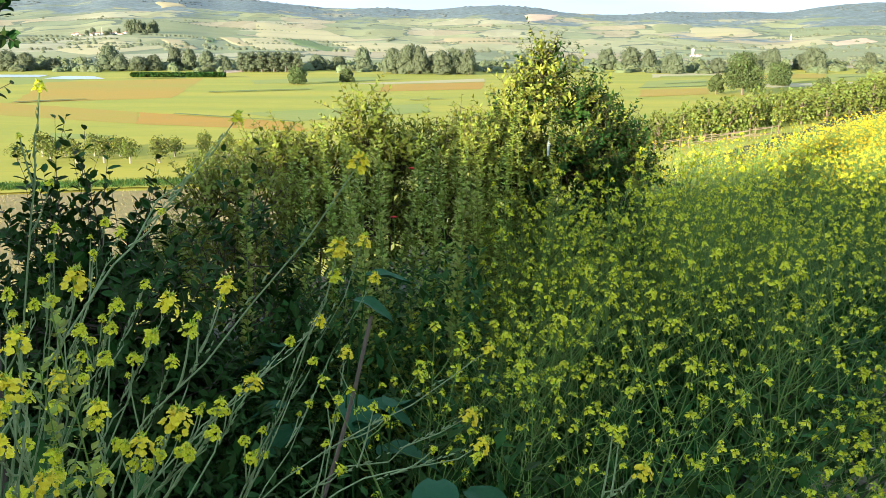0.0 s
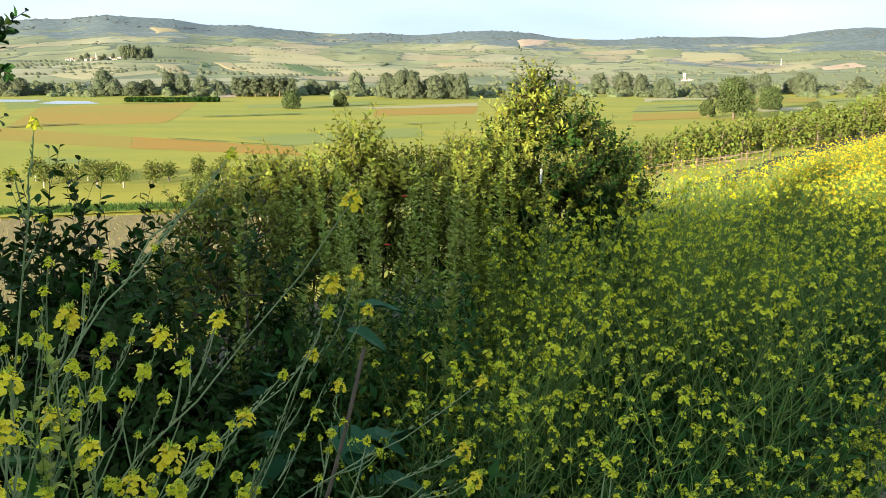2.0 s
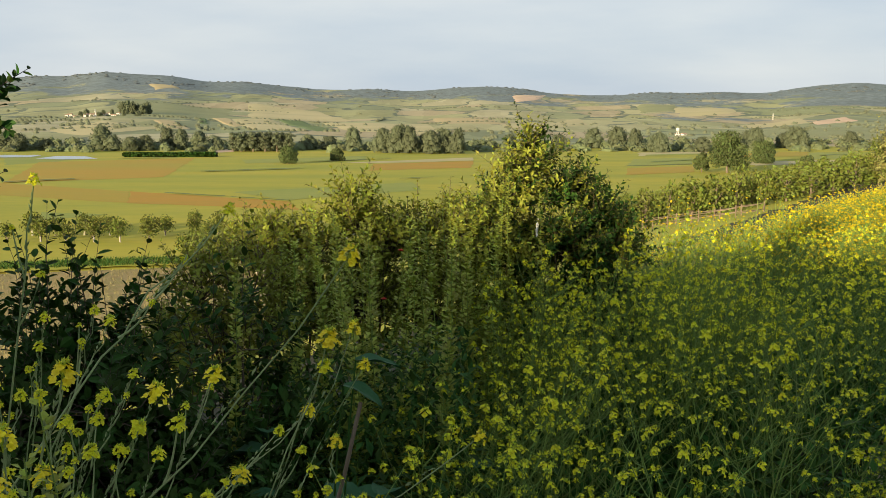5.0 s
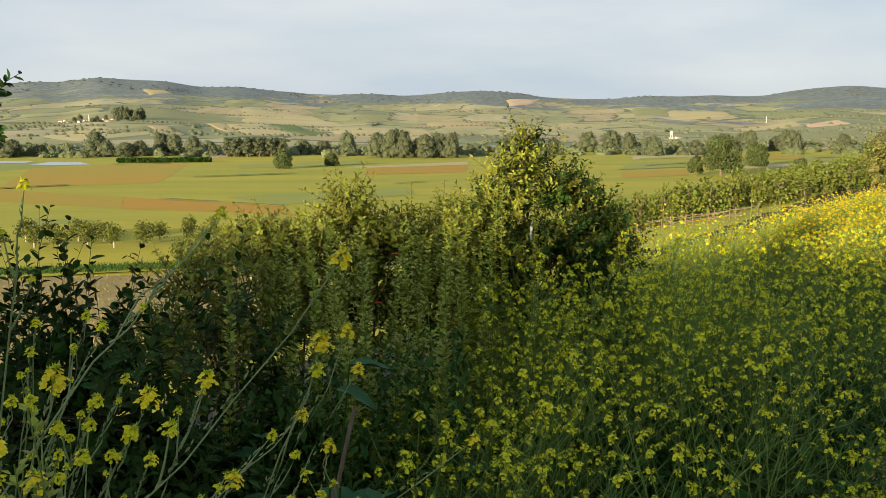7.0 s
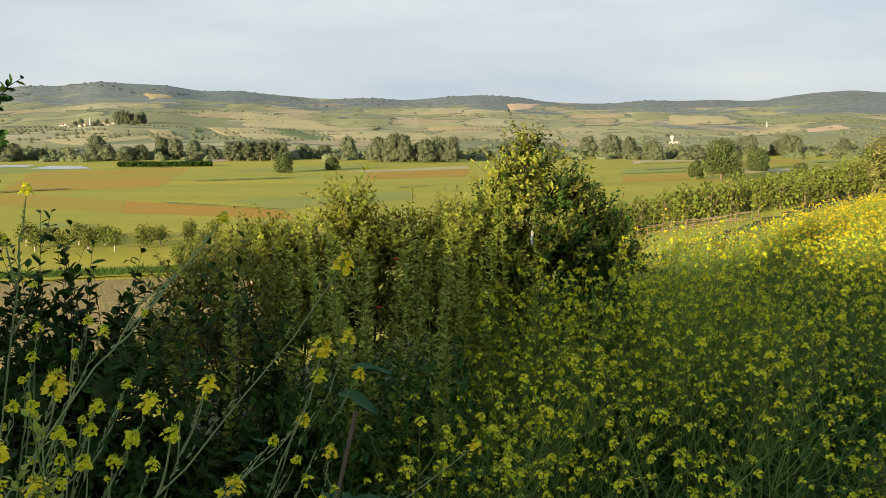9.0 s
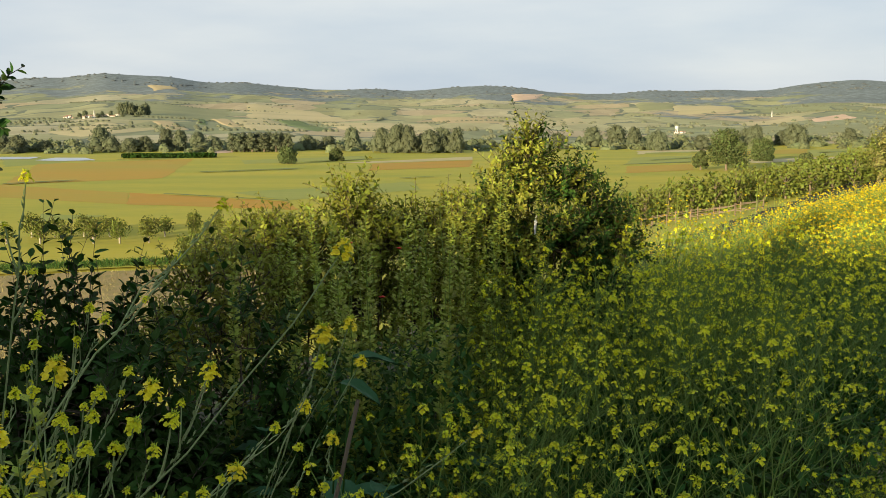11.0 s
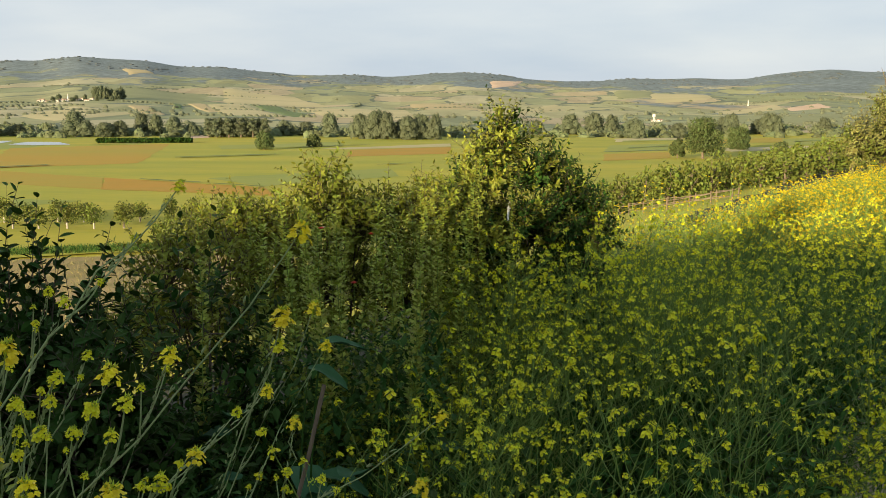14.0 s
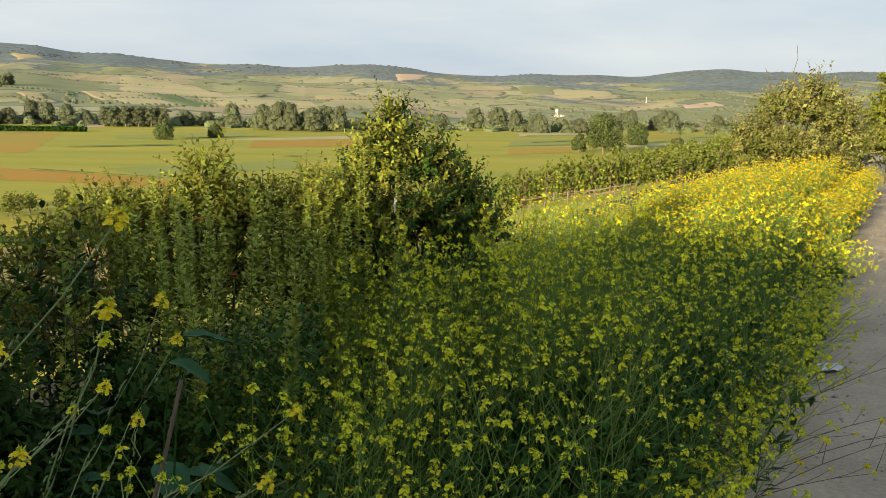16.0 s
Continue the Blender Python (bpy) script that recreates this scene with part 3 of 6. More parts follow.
def make_road():
    a = np.arange(-14, 46, 0.2)
    q = np.concatenate([[-0.75, -0.6, -0.4, -0.2], np.linspace(0, 4.0, 21), [4.2, 4.4]])
    A, Q = np.meshgrid(a, q, indexing="ij")
    wob = 0.10 * np.sin(A * 1.9) + 0.06 * np.sin(A * 4.7 + 1)
    Q = Q + np.where(Q < 0.1, wob, 0)
    X, Y = A * ROAD_DIR[0] + Q * ROAD_DIR[1], A * ROAD_DIR[1] - Q * ROAD_DIR[0]
    rut = -0.025 * np.exp(-((Q - 1.1) / 0.22) ** 2) - 0.025 * np.exp(-((Q - 2.8) / 0.22) ** 2)
    Z = height(X, Y) + 0.035 + rut + 0.008 * lump(X, Y, 0.35) + 0.012 * lump(X, Y, 1.3)
    Z = np.where((Q < -0.68 + wob) | (Q > 4.3), height(X, Y) - 0.05, Z)
    n, k = A.shape
    i, j = np.meshgrid(np.arange(n - 1), np.arange(k - 1), indexing="ij")
    f = np.stack([i * k + j, i * k + j + 1, (i + 1) * k + j + 1, (i + 1) * k + j], -1).reshape(-1, 4)
    g = Geo()
    g.put(np.stack([X, Y, Z], -1), f[:, ::-1])
    tagged(new("road", g.mesh("road", ["dirt"], smooth=True)), "pale dirt road with shallow wheel ruts", "road", kind="structure")


make_road()


def make_field(kind, corners, lift=None, steps=10):
    """A parcel of one crop, draped over the ground; a negative lift sinks its rim into the ground."""
    c = np.array(corners, float)
    line = np.linspace(0, 1, steps)
    u, w = np.meshgrid(line, line, indexing="ij")
    u, w = u[..., None], w[..., None]
    P = (1 - w) * ((1 - u) * c[0] + u * c[1]) + w * ((1 - u) * c[3] + u * c[2])
    r = np.hypot(P[..., 0], P[..., 1])
    edge = (np.minimum(u, 1 - u) < 1e-6) | (np.minimum(w, 1 - w) < 1e-6)
    P = P + 0.0022 * r[..., None] * np.stack([lump(P[..., 0], P[..., 1], 9 + r.mean() * 0.05), 2 * lump(P[..., 1], P[..., 0], 8 + r.mean() * 0.05)], -1)
    P = P + 0.0012 * r[..., None] * np.stack([lump(P[..., 1], P[..., 0], 2 + r.mean() * 0.012), 2 * lump(P[..., 0], P[..., 1], 2 + r.mean() * 0.012)], -1)
    up = 0.25 + 0.0007 * np.clip(r - 350, 0, None) if lift is None else abs(lift)
    Z = height(P[..., 0], P[..., 1]) + up - edge[..., 0] * (0.0 if (lift or 0) > 0 else up + 0.3)
    k = steps
    i, j = np.meshgrid(np.arange(k - 1), np.arange(k - 1), indexing="ij")
    f = np.stack([i * k + j, (i + 1) * k + j, (i + 1) * k + j + 1, i * k + j + 1], -1).reshape(-1, 4)
    g = Geo()
    g.put(np.concatenate([P, Z[..., None]], -1), f[:, ::-1])
    return g.mesh("field", [kind], smooth=True)


FIELD_WORDS = {"earth": "parcel of dry pale brown earth", "tan": "parcel of thin tan-coloured crop", "soil": "parcel of reddish tilled soil", "green": "parcel of bright green crop", "dark": "parcel of dark green crop",
               "stubble": "parcel of pale yellow grain", "pasture": "parcel of dull green pasture", "bare": "bare patch of peach-coloured earth", "crop": "strip of tall pale green grain", "dry": "dry cloddy fallow patch"}
FIELDS = [
    ("green", (-222, 454), (-164, 412), (-159, 363), (-167, 342)),
    ("tan", (-164, 364), (-111, 405), (-83, 267), (-119, 243)),
    ("tan", (-136, 252), (-74, 212), (-64, 182), (-113, 209)),
    ("soil", (-74, 212), (-32, 185), (-27, 168), (-64, 182)),
    ("green", (-74, 164), (-60, 160), (-62, 156), (-68, 151)),
    ("green", (-50, 210), (-8, 243), (-5, 215), (-33, 188)),
    ("soil", (-26, 347), (13, 372), (10, 318), (-25, 300)),
    ("stubble", (-39, 358), (14, 406), (13, 377), (-28, 352)),
    ("green", (-86, 385), (-36, 427), (-32, 383), (-77, 353)),
    ("tan", (65, 316), (93, 329), (82, 289), (57, 276)),
    ("stubble", (102, 466), (146, 495), (133, 452), (92, 421)),
    ("green", (82, 385), (113, 405), (97, 346), (68, 331)),
    ("tan", (150, 458), (195, 477), (170, 416), (136, 408)),
    ("stubble", (119, 358), (169, 378), (156, 348), (116, 330)),
    ("green", (188, 460), (221, 481), (181, 395), (160, 385)),
    ("dark", (68, 331), (97, 346), (95, 340), (66, 326)),
    ("green", (100, 440), (180, 480), (172, 462), (96, 424)),
    ("bare", (-130, 515), (-123, 533), (-112, 484), (-118, 469)),
    ("stubble", (-379, 854), (-448, 1189), (-289, 974), (-293, 726)),
    ("pasture", (-372, 1001), (-402, 1253), (-289, 974), (-323, 884)),
    ("tan", (-402, 1253), (-368, 1242), (-255, 927), (-280, 923)),
    ("dark", (-315, 1649), (-244, 1540), (-104, 965), (-130, 951)),
    ("soil", (-386, 1501), (-363, 1516), (-241, 1122), (-250, 1084)),
    ("dark", (-392, 1432), (-384, 1451), (-310, 1205), (-317, 1192)),
    ("stubble", (-337, 1423), (-308, 1600), (-134, 948), (-203, 959)),
    ("stubble", (-208, 1486), (-22, 1463), (8, 812), (-96, 965)),
    ("pasture", (-740, 2038), (-470, 2070), (-372, 1554), (-450, 1204)),
    ("stubble", (-491, 2295), (-296, 2121), (-146, 1624), (-330, 1537)),
    ("tan", (-29, 1904), (99, 1650), (89, 1227), (1, 1339)),
    ("stubble", (74, 1239), (281, 1828), (236, 1417), (78, 1073)),
    ("tan", (-1017, 3142), (-869, 2955), (-820, 2847), (-845, 2673)),
    ("bare", (251, 3259), (409, 3576), (348, 3181), (237, 2910)),
    ("stubble", (456, 1387), (621, 1563), (552, 1346), (396, 1181)),
    ("bare", (548, 1357), (675, 1510), (635, 1362), (521, 1251)),
    ("pasture", (357, 1106), (528, 1087), (347, 713), (283, 875)),
    ("pasture", (585, 2712), (683, 2637), (548, 2114), (451, 2058)),
    ("stubble", (611, 2414), (785, 2442), (596, 1817), (476, 1810)),
    ("crop", (-59, 109), (-22, 121), (-19, 105), (-52, 96)),
    ("dry", (-52, 95), (-20, 103), (-5, 25), (-24, 44)),
]
for i, (kind, *corners) in enumerate(FIELDS):
    lift = {"crop": 0.2, "dry": 0.12}.get(kind, 0.03 + 0.004 * i if max(c[1] for c in corners) < 540 and min(c[1] for c in corners) > 140 else None)
    ob = new("field", make_field("meadow" if kind == "crop" else "earth" if kind in ("tan", "soil") and corners[0][1] > 800 else kind, corners, lift, 26 if lift else 10))
    tagged(ob, FIELD_WORDS[kind], "field", kind="structure")

g = Geo()
g.put([(-330, 452, -14.86), (-196, 440, -14.86), (-190, 415, -14.86), (-215, 408, -14.86), (-330, 415, -14.86)], [(0, 4, 3), (0, 3, 1), (1, 3, 2)])
g.put([(-184, 428, -14.86), (-168, 424, -14.86), (-152, 396, -14.86), (-165, 390, -14.86), (-180, 398, -14.86)], [(0, 4, 3), (0, 3, 1), (1, 3, 2)])
tagged(new("water", g.mesh("water", ["water"])), "calm river reach, coloured pale as if reflecting sky", "river", kind="structure")


# ---- trees ----
def dome(seed):
    """A lumpy rounded crown, open below, about 1 across and 1 high."""
    r = np.random.default_rng(seed)
    rings, sides = 4, 8
    v = []
    for i in range(rings):
        for j in range(sides):
            lat, lon = (i - 0.35) / rings * math.pi / 2, (j + 0.5 * (i % 2)) / sides * 2 * math.pi
            k = r.uniform(0.78, 1.15)
            v.append((0.5 * math.cos(lat) * math.cos(lon) * k, 0.5 * math.cos(lat) * math.sin(lon) * k, 0.1 + 0.85 * math.sin(lat) * r.uniform(0.85, 1.12)))
    v.append((r.uniform(-0.1, 0.1), r.uniform(-0.1, 0.1), 1.0))
    f = []
    for i in range(rings - 1):
        for j in range(sides):
            a, b, c, d = i * sides + j, i * sides + (j + 1) % sides, (i + 1) * sides + (j + 1) % sides, (i + 1) * sides + j
            f += [(a, b, d), (b, c, d)] if (i + j) % 2 else [(a, b, c), (a, c, d)]
    f += [((rings - 1) * sides + j, (rings - 1) * sides + (j + 1) % sides, rings * sides) for j in range(sides)]
    return np.array(v), np.array(f)


DOMES = [dome(500 + i) for i in range(5)]


def tree_mesh(h, width, clear, lobes, leaves, leaf_size, seed, top=0.55, sides=7, core=0.0):
    """Trunk with limbs, and a lobed crown of many leaf clumps: two Geos, base at the origin."""
    r = np.random.default_rng(seed)
    trunk, crown = Geo(), Geo()
    k = 6
    bend = np.cumsum(r.normal(0, 0.03 * h, (k, 2)), 0) * 0.4
    pts = np.column_stack([bend, np.linspace(0, h * 0.8, k)])
    pts[0, :2] = 0
    trunk.tubes(pts[None], (0.035 * h * np.linspace(1, 0.25, k))[None], sides)
    cen, rad = [], []
    for i in range(lobes):
        th = i * 2.4 + r.uniform(-0.4, 0.4)
        lv = clear + (h - clear) * (0.12 + 0.8 * (i + 0.5) / lobes)
        prof = math.sin(math.pi * min(1, (0.25 + 0.75 * (lv - clear) / (h - clear)))) ** top
        rr = width * 0.5 * prof * r.uniform(0.35, 0.7)
        cen.append((math.cos(th) * rr, math.sin(th) * rr, lv))
        rad.append(width * r.uniform(0.20, 0.32) * (0.55 + 0.6 * prof))
    cen, rad = np.array(cen), np.array(rad)
    L = np.linspace(0, 1, 4)[None, :, None]
    root = pts[np.clip(((cen[:, 2] / (h * 0.8)) * (k - 1) * 0.7).astype(int), 1, k - 1)]
    limbs = root[:, None] * (1 - L) + cen[:, None] * L
    limbs[:, 1:3, 2] += 0.03 * h
    trunk.tubes(limbs, 0.012 * h * np.linspace(1, 0.3, 4)[None] * np.ones((len(cen), 1)), 4)
    pick = r.choice(len(cen), leaves, p=rad ** 2 / (rad ** 2).sum())
    d = unit(r.normal(size=(leaves, 3)))
    rr = rad[pick] * (0.35 + 0.7 * r.random(leaves) ** 0.6)
    pos = cen[pick] + d * rr[:, None] * np.array([1, 1, 0.85])
    nrm = unit(d + 0.8 * r.normal(size=(leaves, 3)))
    rot = axes_along(unit(np.cross(nrm, r.normal(size=(leaves, 3)))), nrm)
    crown.scatter(CLUMP_V, CLUMP_F, pos, rot, leaf_size * r.uniform(0.6, 1.3, leaves))
    if core:
        for i in range(len(cen)):
            dv, df = DOMES[i % len(DOMES)]
            w = 2 * core * rad[i]
            crown.put(cen[i] + (dv - np.array([0, 0, 0.45])) * np.array([w, w, w * 0.9]), df)
    return trunk, crown


def tree_thing(name, label, category, spec, leaf, group="", bark="bark"):
    e = thing(name, label, category, group)
    trunk, crown = tree_mesh(**spec)
    part("trunk", trunk, [bark], e, smooth=True)
    part("crown", crown, [leaf], e)
    return e


def place(ob, x, y, s=1.0, rz=0.0, sz=None, sink=0.1):
    ob.matrix_basis = pose(*at_ground(x, y, sink), 0, 0, rz) @ Matrix.Diagonal((s, s, sz or s, 1))
    return ob


def copies(models, spots, sink=0.1):
    """The first uses are the models themselves, the rest are copies; spots: x, y, scale, upright scale."""
    for i, (x, y, s, sz) in enumerate(spots):
        m = models[i % len(models)]
        ob = m if i < len(models) else copy_thing(m, Matrix.Identity(4))
        place(ob, x, y, s, (i * 137.5) % 360, sz, sink)


# lone trees on the valley floor
tree = tree_thing("field_tree", "lone broad dark green tree among fields", "tree", dict(h=7.0, width=6.6, clear=0.5, lobes=16, leaves=3400, leaf_size=0.55, seed=3), "tree_leaf")
place(tree, -60.2, 351)
tree = tree_thing("field_tree", "round low green tree at a field edge", "tree", dict(h=5.2, width=5.4, clear=0.4, lobes=14, leaves=2800, leaf_size=0.5, seed=4), "tree_leaf")
place(tree, -43.5, 372)
tree = tree_thing("field_tree", "large spreading tree with bare lower trunk", "tree", dict(h=12.4, width=11.0, clear=2.0, lobes=11, leaves=4600, leaf_size=0.6, seed=5, top=0.4), "tree_leaf")
place(tree, 91.5, 287)
tree = tree_thing("field_tree", "small round tree beside the large tree", "tree", dict(h=6.4, width=5.0, clear=0.6, lobes=9, leaves=2800, leaf_size=0.5, seed=6), "tree_leaf")
place(tree, 84.2, 290)
tree = tree_thing("field_tree", "wide bushy green tree with low branches", "tree", dict(h=8.6, width=8.6, clear=0.2, lobes=11, leaves=4200, leaf_size=0.6, seed=8), "tree_leaf")
place(tree, 124.5, 348)
tree = tree_thing("field_tree", "low rounded bush tree in a meadow", "tree", dict(h=4.4, width=5.0, clear=0.2, lobes=12, leaves=2200, leaf_size=0.45, seed=9), "tree_leaf")
place(tree, 119, 292)

# the belt of trees along the river
BELT = [  # bearing, distance, height, width
    (-0.378, 505, 14, 14), (-0.365, 500, 9, 10), (-0.345, 500, 8, 12), (-0.33, 505, 9, 10), (-0.305, 520, 13, 10), (-0.290, 520, 12, 10), (-0.27, 515, 11, 11),
    (-0.148, 520, 9, 10), (-0.125, 520, 8, 12), (-0.098, 500, 13, 11), (-0.065, 470, 13, 11), (-0.048, 465, 15, 12), (-0.035, 460, 14, 10), (-0.02, 465, 10, 9), (-0.012, 455, 12, 11), (0.003, 460, 13, 11), (0.018, 455, 13, 9),
    (-0.49, 500, 11, 14), (-0.47, 500, 10, 12), (-0.44, 510, 7, 10), (-0.25, 520, 8, 9), (0.168, 540, 12, 13), (0.195, 540, 13, 13), (0.215, 530, 12, 10), (0.237, 480, 10, 10), (0.245, 470, 10, 9),
    (0.29, 480, 8, 9), (0.35, 500, 13, 11), (0.34, 510, 11, 10), (0.325, 500, 8, 12), (0.392, 520, 13, 11), (0.40, 520, 12, 10), (0.38, 530, 9, 10), (0.455, 540, 9, 10), (0.50, 540, 10, 12), (0.13, 530, 9, 10), (0.10, 520, 8, 10), (0.075, 530, 9, 10),
]
belt_models = [tree_thing("river_tree", "tall leafy tree in the river belt", "tree", dict(h=10, width=9.5, clear=0.0, lobes=19, leaves=1100, leaf_size=0.62, core=0.65, seed=20 + i), "hazed_river_leaf", "trees along the river") for i in range(4)]
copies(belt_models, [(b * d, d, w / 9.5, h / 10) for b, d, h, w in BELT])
poplar_models = [tree_thing("poplar", "slender poplar in a close row", "tree", dict(h=11, width=4.8, clear=0.0, lobes=13, leaves=560, leaf_size=0.6, core=0.62, seed=40 + i, top=0.35), "hazed_river_leaf", "row of poplars by the river") for i in range(3)]
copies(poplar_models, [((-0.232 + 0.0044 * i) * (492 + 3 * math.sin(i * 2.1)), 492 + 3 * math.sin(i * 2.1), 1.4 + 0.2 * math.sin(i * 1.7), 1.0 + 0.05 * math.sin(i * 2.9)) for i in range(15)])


def scrub_mass(name, label, spots, mat, clumps=0, size=0.4):
    """Low far scrub as one mass: lumpy crowns, with loose leaf clumps over them where clumps is given."""
    x, y, h, w = [np.array(a) for a in zip(*spots)]
    n = len(x)
    g = Geo()
    zz = height(x, y)
    turn = rng.uniform(0, 2 * math.pi, n)
    c, s, o = np.cos(turn), np.sin(turn), np.zeros(n)
    rot = np.stack([np.stack([c, -s, o], -1), np.stack([s, c, o], -1), np.stack([o, o, o + 1], -1)], 1)
    which = rng.integers(0, len(DOMES), n)
    for k, (dv, df) in enumerate(DOMES):
        m = which == k
        g.scatter(dv, df, np.stack([x, y, zz - 0.3], -1)[m], rot[m], np.stack([w, w, h], -1)[m] * (0.85 if clumps else 1.0))
    if clumps:
        idx = np.repeat(np.arange(n), clumps)
        d = rand_dir(len(idx), 0.5)
        d[:, 2] = np.abs(d[:, 2])
        pos = np.stack([x[idx], y[idx], zz[idx]], -1) + d * np.stack([w[idx] / 2, w[idx] / 2, h[idx] * 0.9], -1) * rng.uniform(0.75, 1.0, (len(idx), 1))
        nrm = unit(d + 0.5 * rng.normal(size=d.shape))
        g.scatter(CLUMP_V, CLUMP_F, pos, axes_along(unit(np.cross(nrm, rng.normal(size=d.shape))), nrm), size * (w[idx] ** 0.7) * rng.uniform(0.7, 1.3, len(idx)))
    return tagged(new(name, g.mesh(name, [mat], smooth=not clumps)), label, "scrub", kind="stuff")


spots = []
for i in range(420):
    b = rng.uniform(-0.56, 0.62)
    d = rng.uniform(475, 600)
    spots.append((b * d, d, rng.uniform(2.5, 6.0), rng.uniform(5, 12)))
scrub_mass("river_scrub", "grey-green willow scrub along the river", spots, "willow_leaf", 22, 0.3)

# scrub and woods on the far hills
spots = []
while len(spots) < 420:
    b, u = rng.uniform(-0.62, 0.75), rng.random() ** 1.3
    d = 620 + 1900 * u
    x, y = b * d / math.hypot(1, b), d / math.hypot(1, b)
    dens = 0.04 + 0.7 * max(0.0, float(lump(x, y * 0.45, 260)) - 0.25) + (0.35 if b > 0.05 and d < 1500 else 0)
    if rng.random() < dens:
        spots.append((x, y, rng.uniform(2.5, 5), rng.uniform(4, 9) * (1 + 0.5 * u)))
scrub_mass("hill_scrub", "olive scrub and lone trees on the lower slopes", spots, "hazed_slope_scrub", 14, 0.3)
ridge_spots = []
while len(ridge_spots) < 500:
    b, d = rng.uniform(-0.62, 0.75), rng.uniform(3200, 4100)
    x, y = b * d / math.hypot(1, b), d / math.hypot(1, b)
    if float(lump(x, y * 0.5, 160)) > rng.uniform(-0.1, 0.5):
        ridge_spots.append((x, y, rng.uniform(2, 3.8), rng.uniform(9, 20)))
scrub_mass("ridge_woods", "woods along the hill tops, tinted blue-grey for haze", ridge_spots, "hazed_ridge_leaf")

# hedgerows and lines of trees between the hill parcels
spots = []
for i in range(38):
    b, u = rng.uniform(-0.6, 0.7), rng.random() ** 0.8
    d = 660 + 1700 * u
    x, y = b * d, d
    th = rng.normal(0.0, 0.35) + (math.pi / 2 if rng.random() < 0.22 else 0)
    for k in range(rng.integers(8, 26)):
        if rng.random() < 0.8:
            spots.append((x, y, rng.uniform(2, 4.5), rng.uniform(4, 8) * (1 + 0.6 * u)))
        x, y = x + math.cos(th) * 6 * (1 + 0.6 * u), y + math.sin(th) * 6 * (1 + 0.6 * u)
        th += rng.normal(0, 0.08)
scrub_mass("hill_hedgerow", "hedgerows between parcels on the far hills", spots, "hazed_slope_scrub", 12, 0.3)

# grassy margins between the valley fields
for x0, y0, x1, y1, w in ((-119, 243, -105, 256, 3), (-79, 295, -50, 313, 3), (-64, 206, -48, 196, 1.2), (-46, 194, -32, 185, 1.0), (-144, 398, -120, 406, 3), (83, 357, 105, 376, 2.5), (-12, 255, -2, 262, 1.5), (178, 422, 197, 434, 3), (-54, 365, -21, 393, 2)):
    ob = new("field_margin", make_field("dark", [(x0, y0 + 0.6 * w), (x1, y1 + 0.6 * w), (x1, y1 - 0.6 * w), (x0, y0 - 0.6 * w)], 0.32, 14))
    tagged(ob, "narrow dark grassy margin between fields", "field margin", kind="structure")

# a long dark block of clipped evergreens by the river
g = Geo()
n = 2600
t = rng.random(n)
pos = np.stack([-148 + 43 * t, 418 + rng.uniform(-3, 3, n), -15 + 2.0 * rng.random(n) ** 0.6], -1)
rot = axes_along(rand_dir(n), rand_dir(n))
g.scatter(CLUMP_V, CLUMP_F, pos, rot, rng.uniform(0.8, 1.3, n))
tagged(new("clipped_hedge", g.mesh("clipped_hedge", ["dark_leaf"])), "long low block of dark evergreen planting", "hedge", kind="stuff")

# tufts and clods on the fallow patch
g = Geo()
n = 9000
c = np.array([(-52, 95), (-20, 103), (-5, 25), (-24, 44)], float)
u, w = rng.random(n)[:, None], rng.random(n)[:, None]
xy = (1 - w) * ((1 - u) * c[0] + u * c[1]) + w * ((1 - u) * c[3] + u * c[2])
g.scatter(BLADE_V, BLADE_Q, np.stack([xy[:, 0], xy[:, 1], height(xy[:, 0], xy[:, 1]) + 0.08], -1), axes_along(rand_dir(n, 2), rand_dir(n)), np.stack([rng.uniform(0.03, 0.08, n), rng.uniform(0.15, 0.5, n), np.full(n, 0.4)], -1))
tagged(new("fallow_tufts", g.mesh("fallow_tufts", ["straw"])), "dry grass tufts over the fallow patch", "grass", kind="stuff")
# standing grain along the crop's near edge
g = Geo()
n = 6000
t = rng.random(n)
x, y = -58 + 38 * t, 96.5 + 8.5 * t + rng.uniform(0, 5, n)
d = rand_dir(n, 4)
g.scatter(BLADE_V, BLADE_Q, np.stack([x, y, height(x, y) + 0.1], -1), axes_along(d, rand_dir(n)), np.stack([np.full(n, 0.06), rng.uniform(0.4, 0.8, n), np.full(n, 0.5)], -1))
tagged(new("standing_grain", g.mesh("standing_grain", ["grass"])), "standing green grain at the field edge", "crop", kind="stuff")

# ---- orchards ----
orch = []
for i in range(4):
    e = thing("orchard_tree", "young fruit tree with whitewashed trunk", "tree", "orchard trees in rows")
    trunk, crown = tree_mesh(h=3.2, width=2.8, clear=0.9, lobes=12, leaves=520, leaf_size=0.24, seed=60 + i, sides=6)
    part("trunk", trunk, ["bark"], e, smooth=True)
    g = Geo()
    g.tubes(np.array([[(0, 0, 0.0), (0, 0, 0.45), (0, 0, 0.85)]]), np.array([[0.135, 0.125, 0.12]]), 8)
    part("whitewash", g, ["whitewash"], e, "band of white lime paint", smooth=True)
    part("crown", crown, ["orchard_leaf"], e)
    orch.append(e)
spots = []
for row in range(2):
    for i in range(14):
        if (i * 5 + row * 3) % 7 != 2:
            spots.append((-60 + 3.9 * i + rng.uniform(-0.5, 0.5), 123 + 7.0 * row + rng.uniform(-0.4, 0.4), rng.uniform(0.9, 1.25), rng.uniform(0.85, 1.15)))
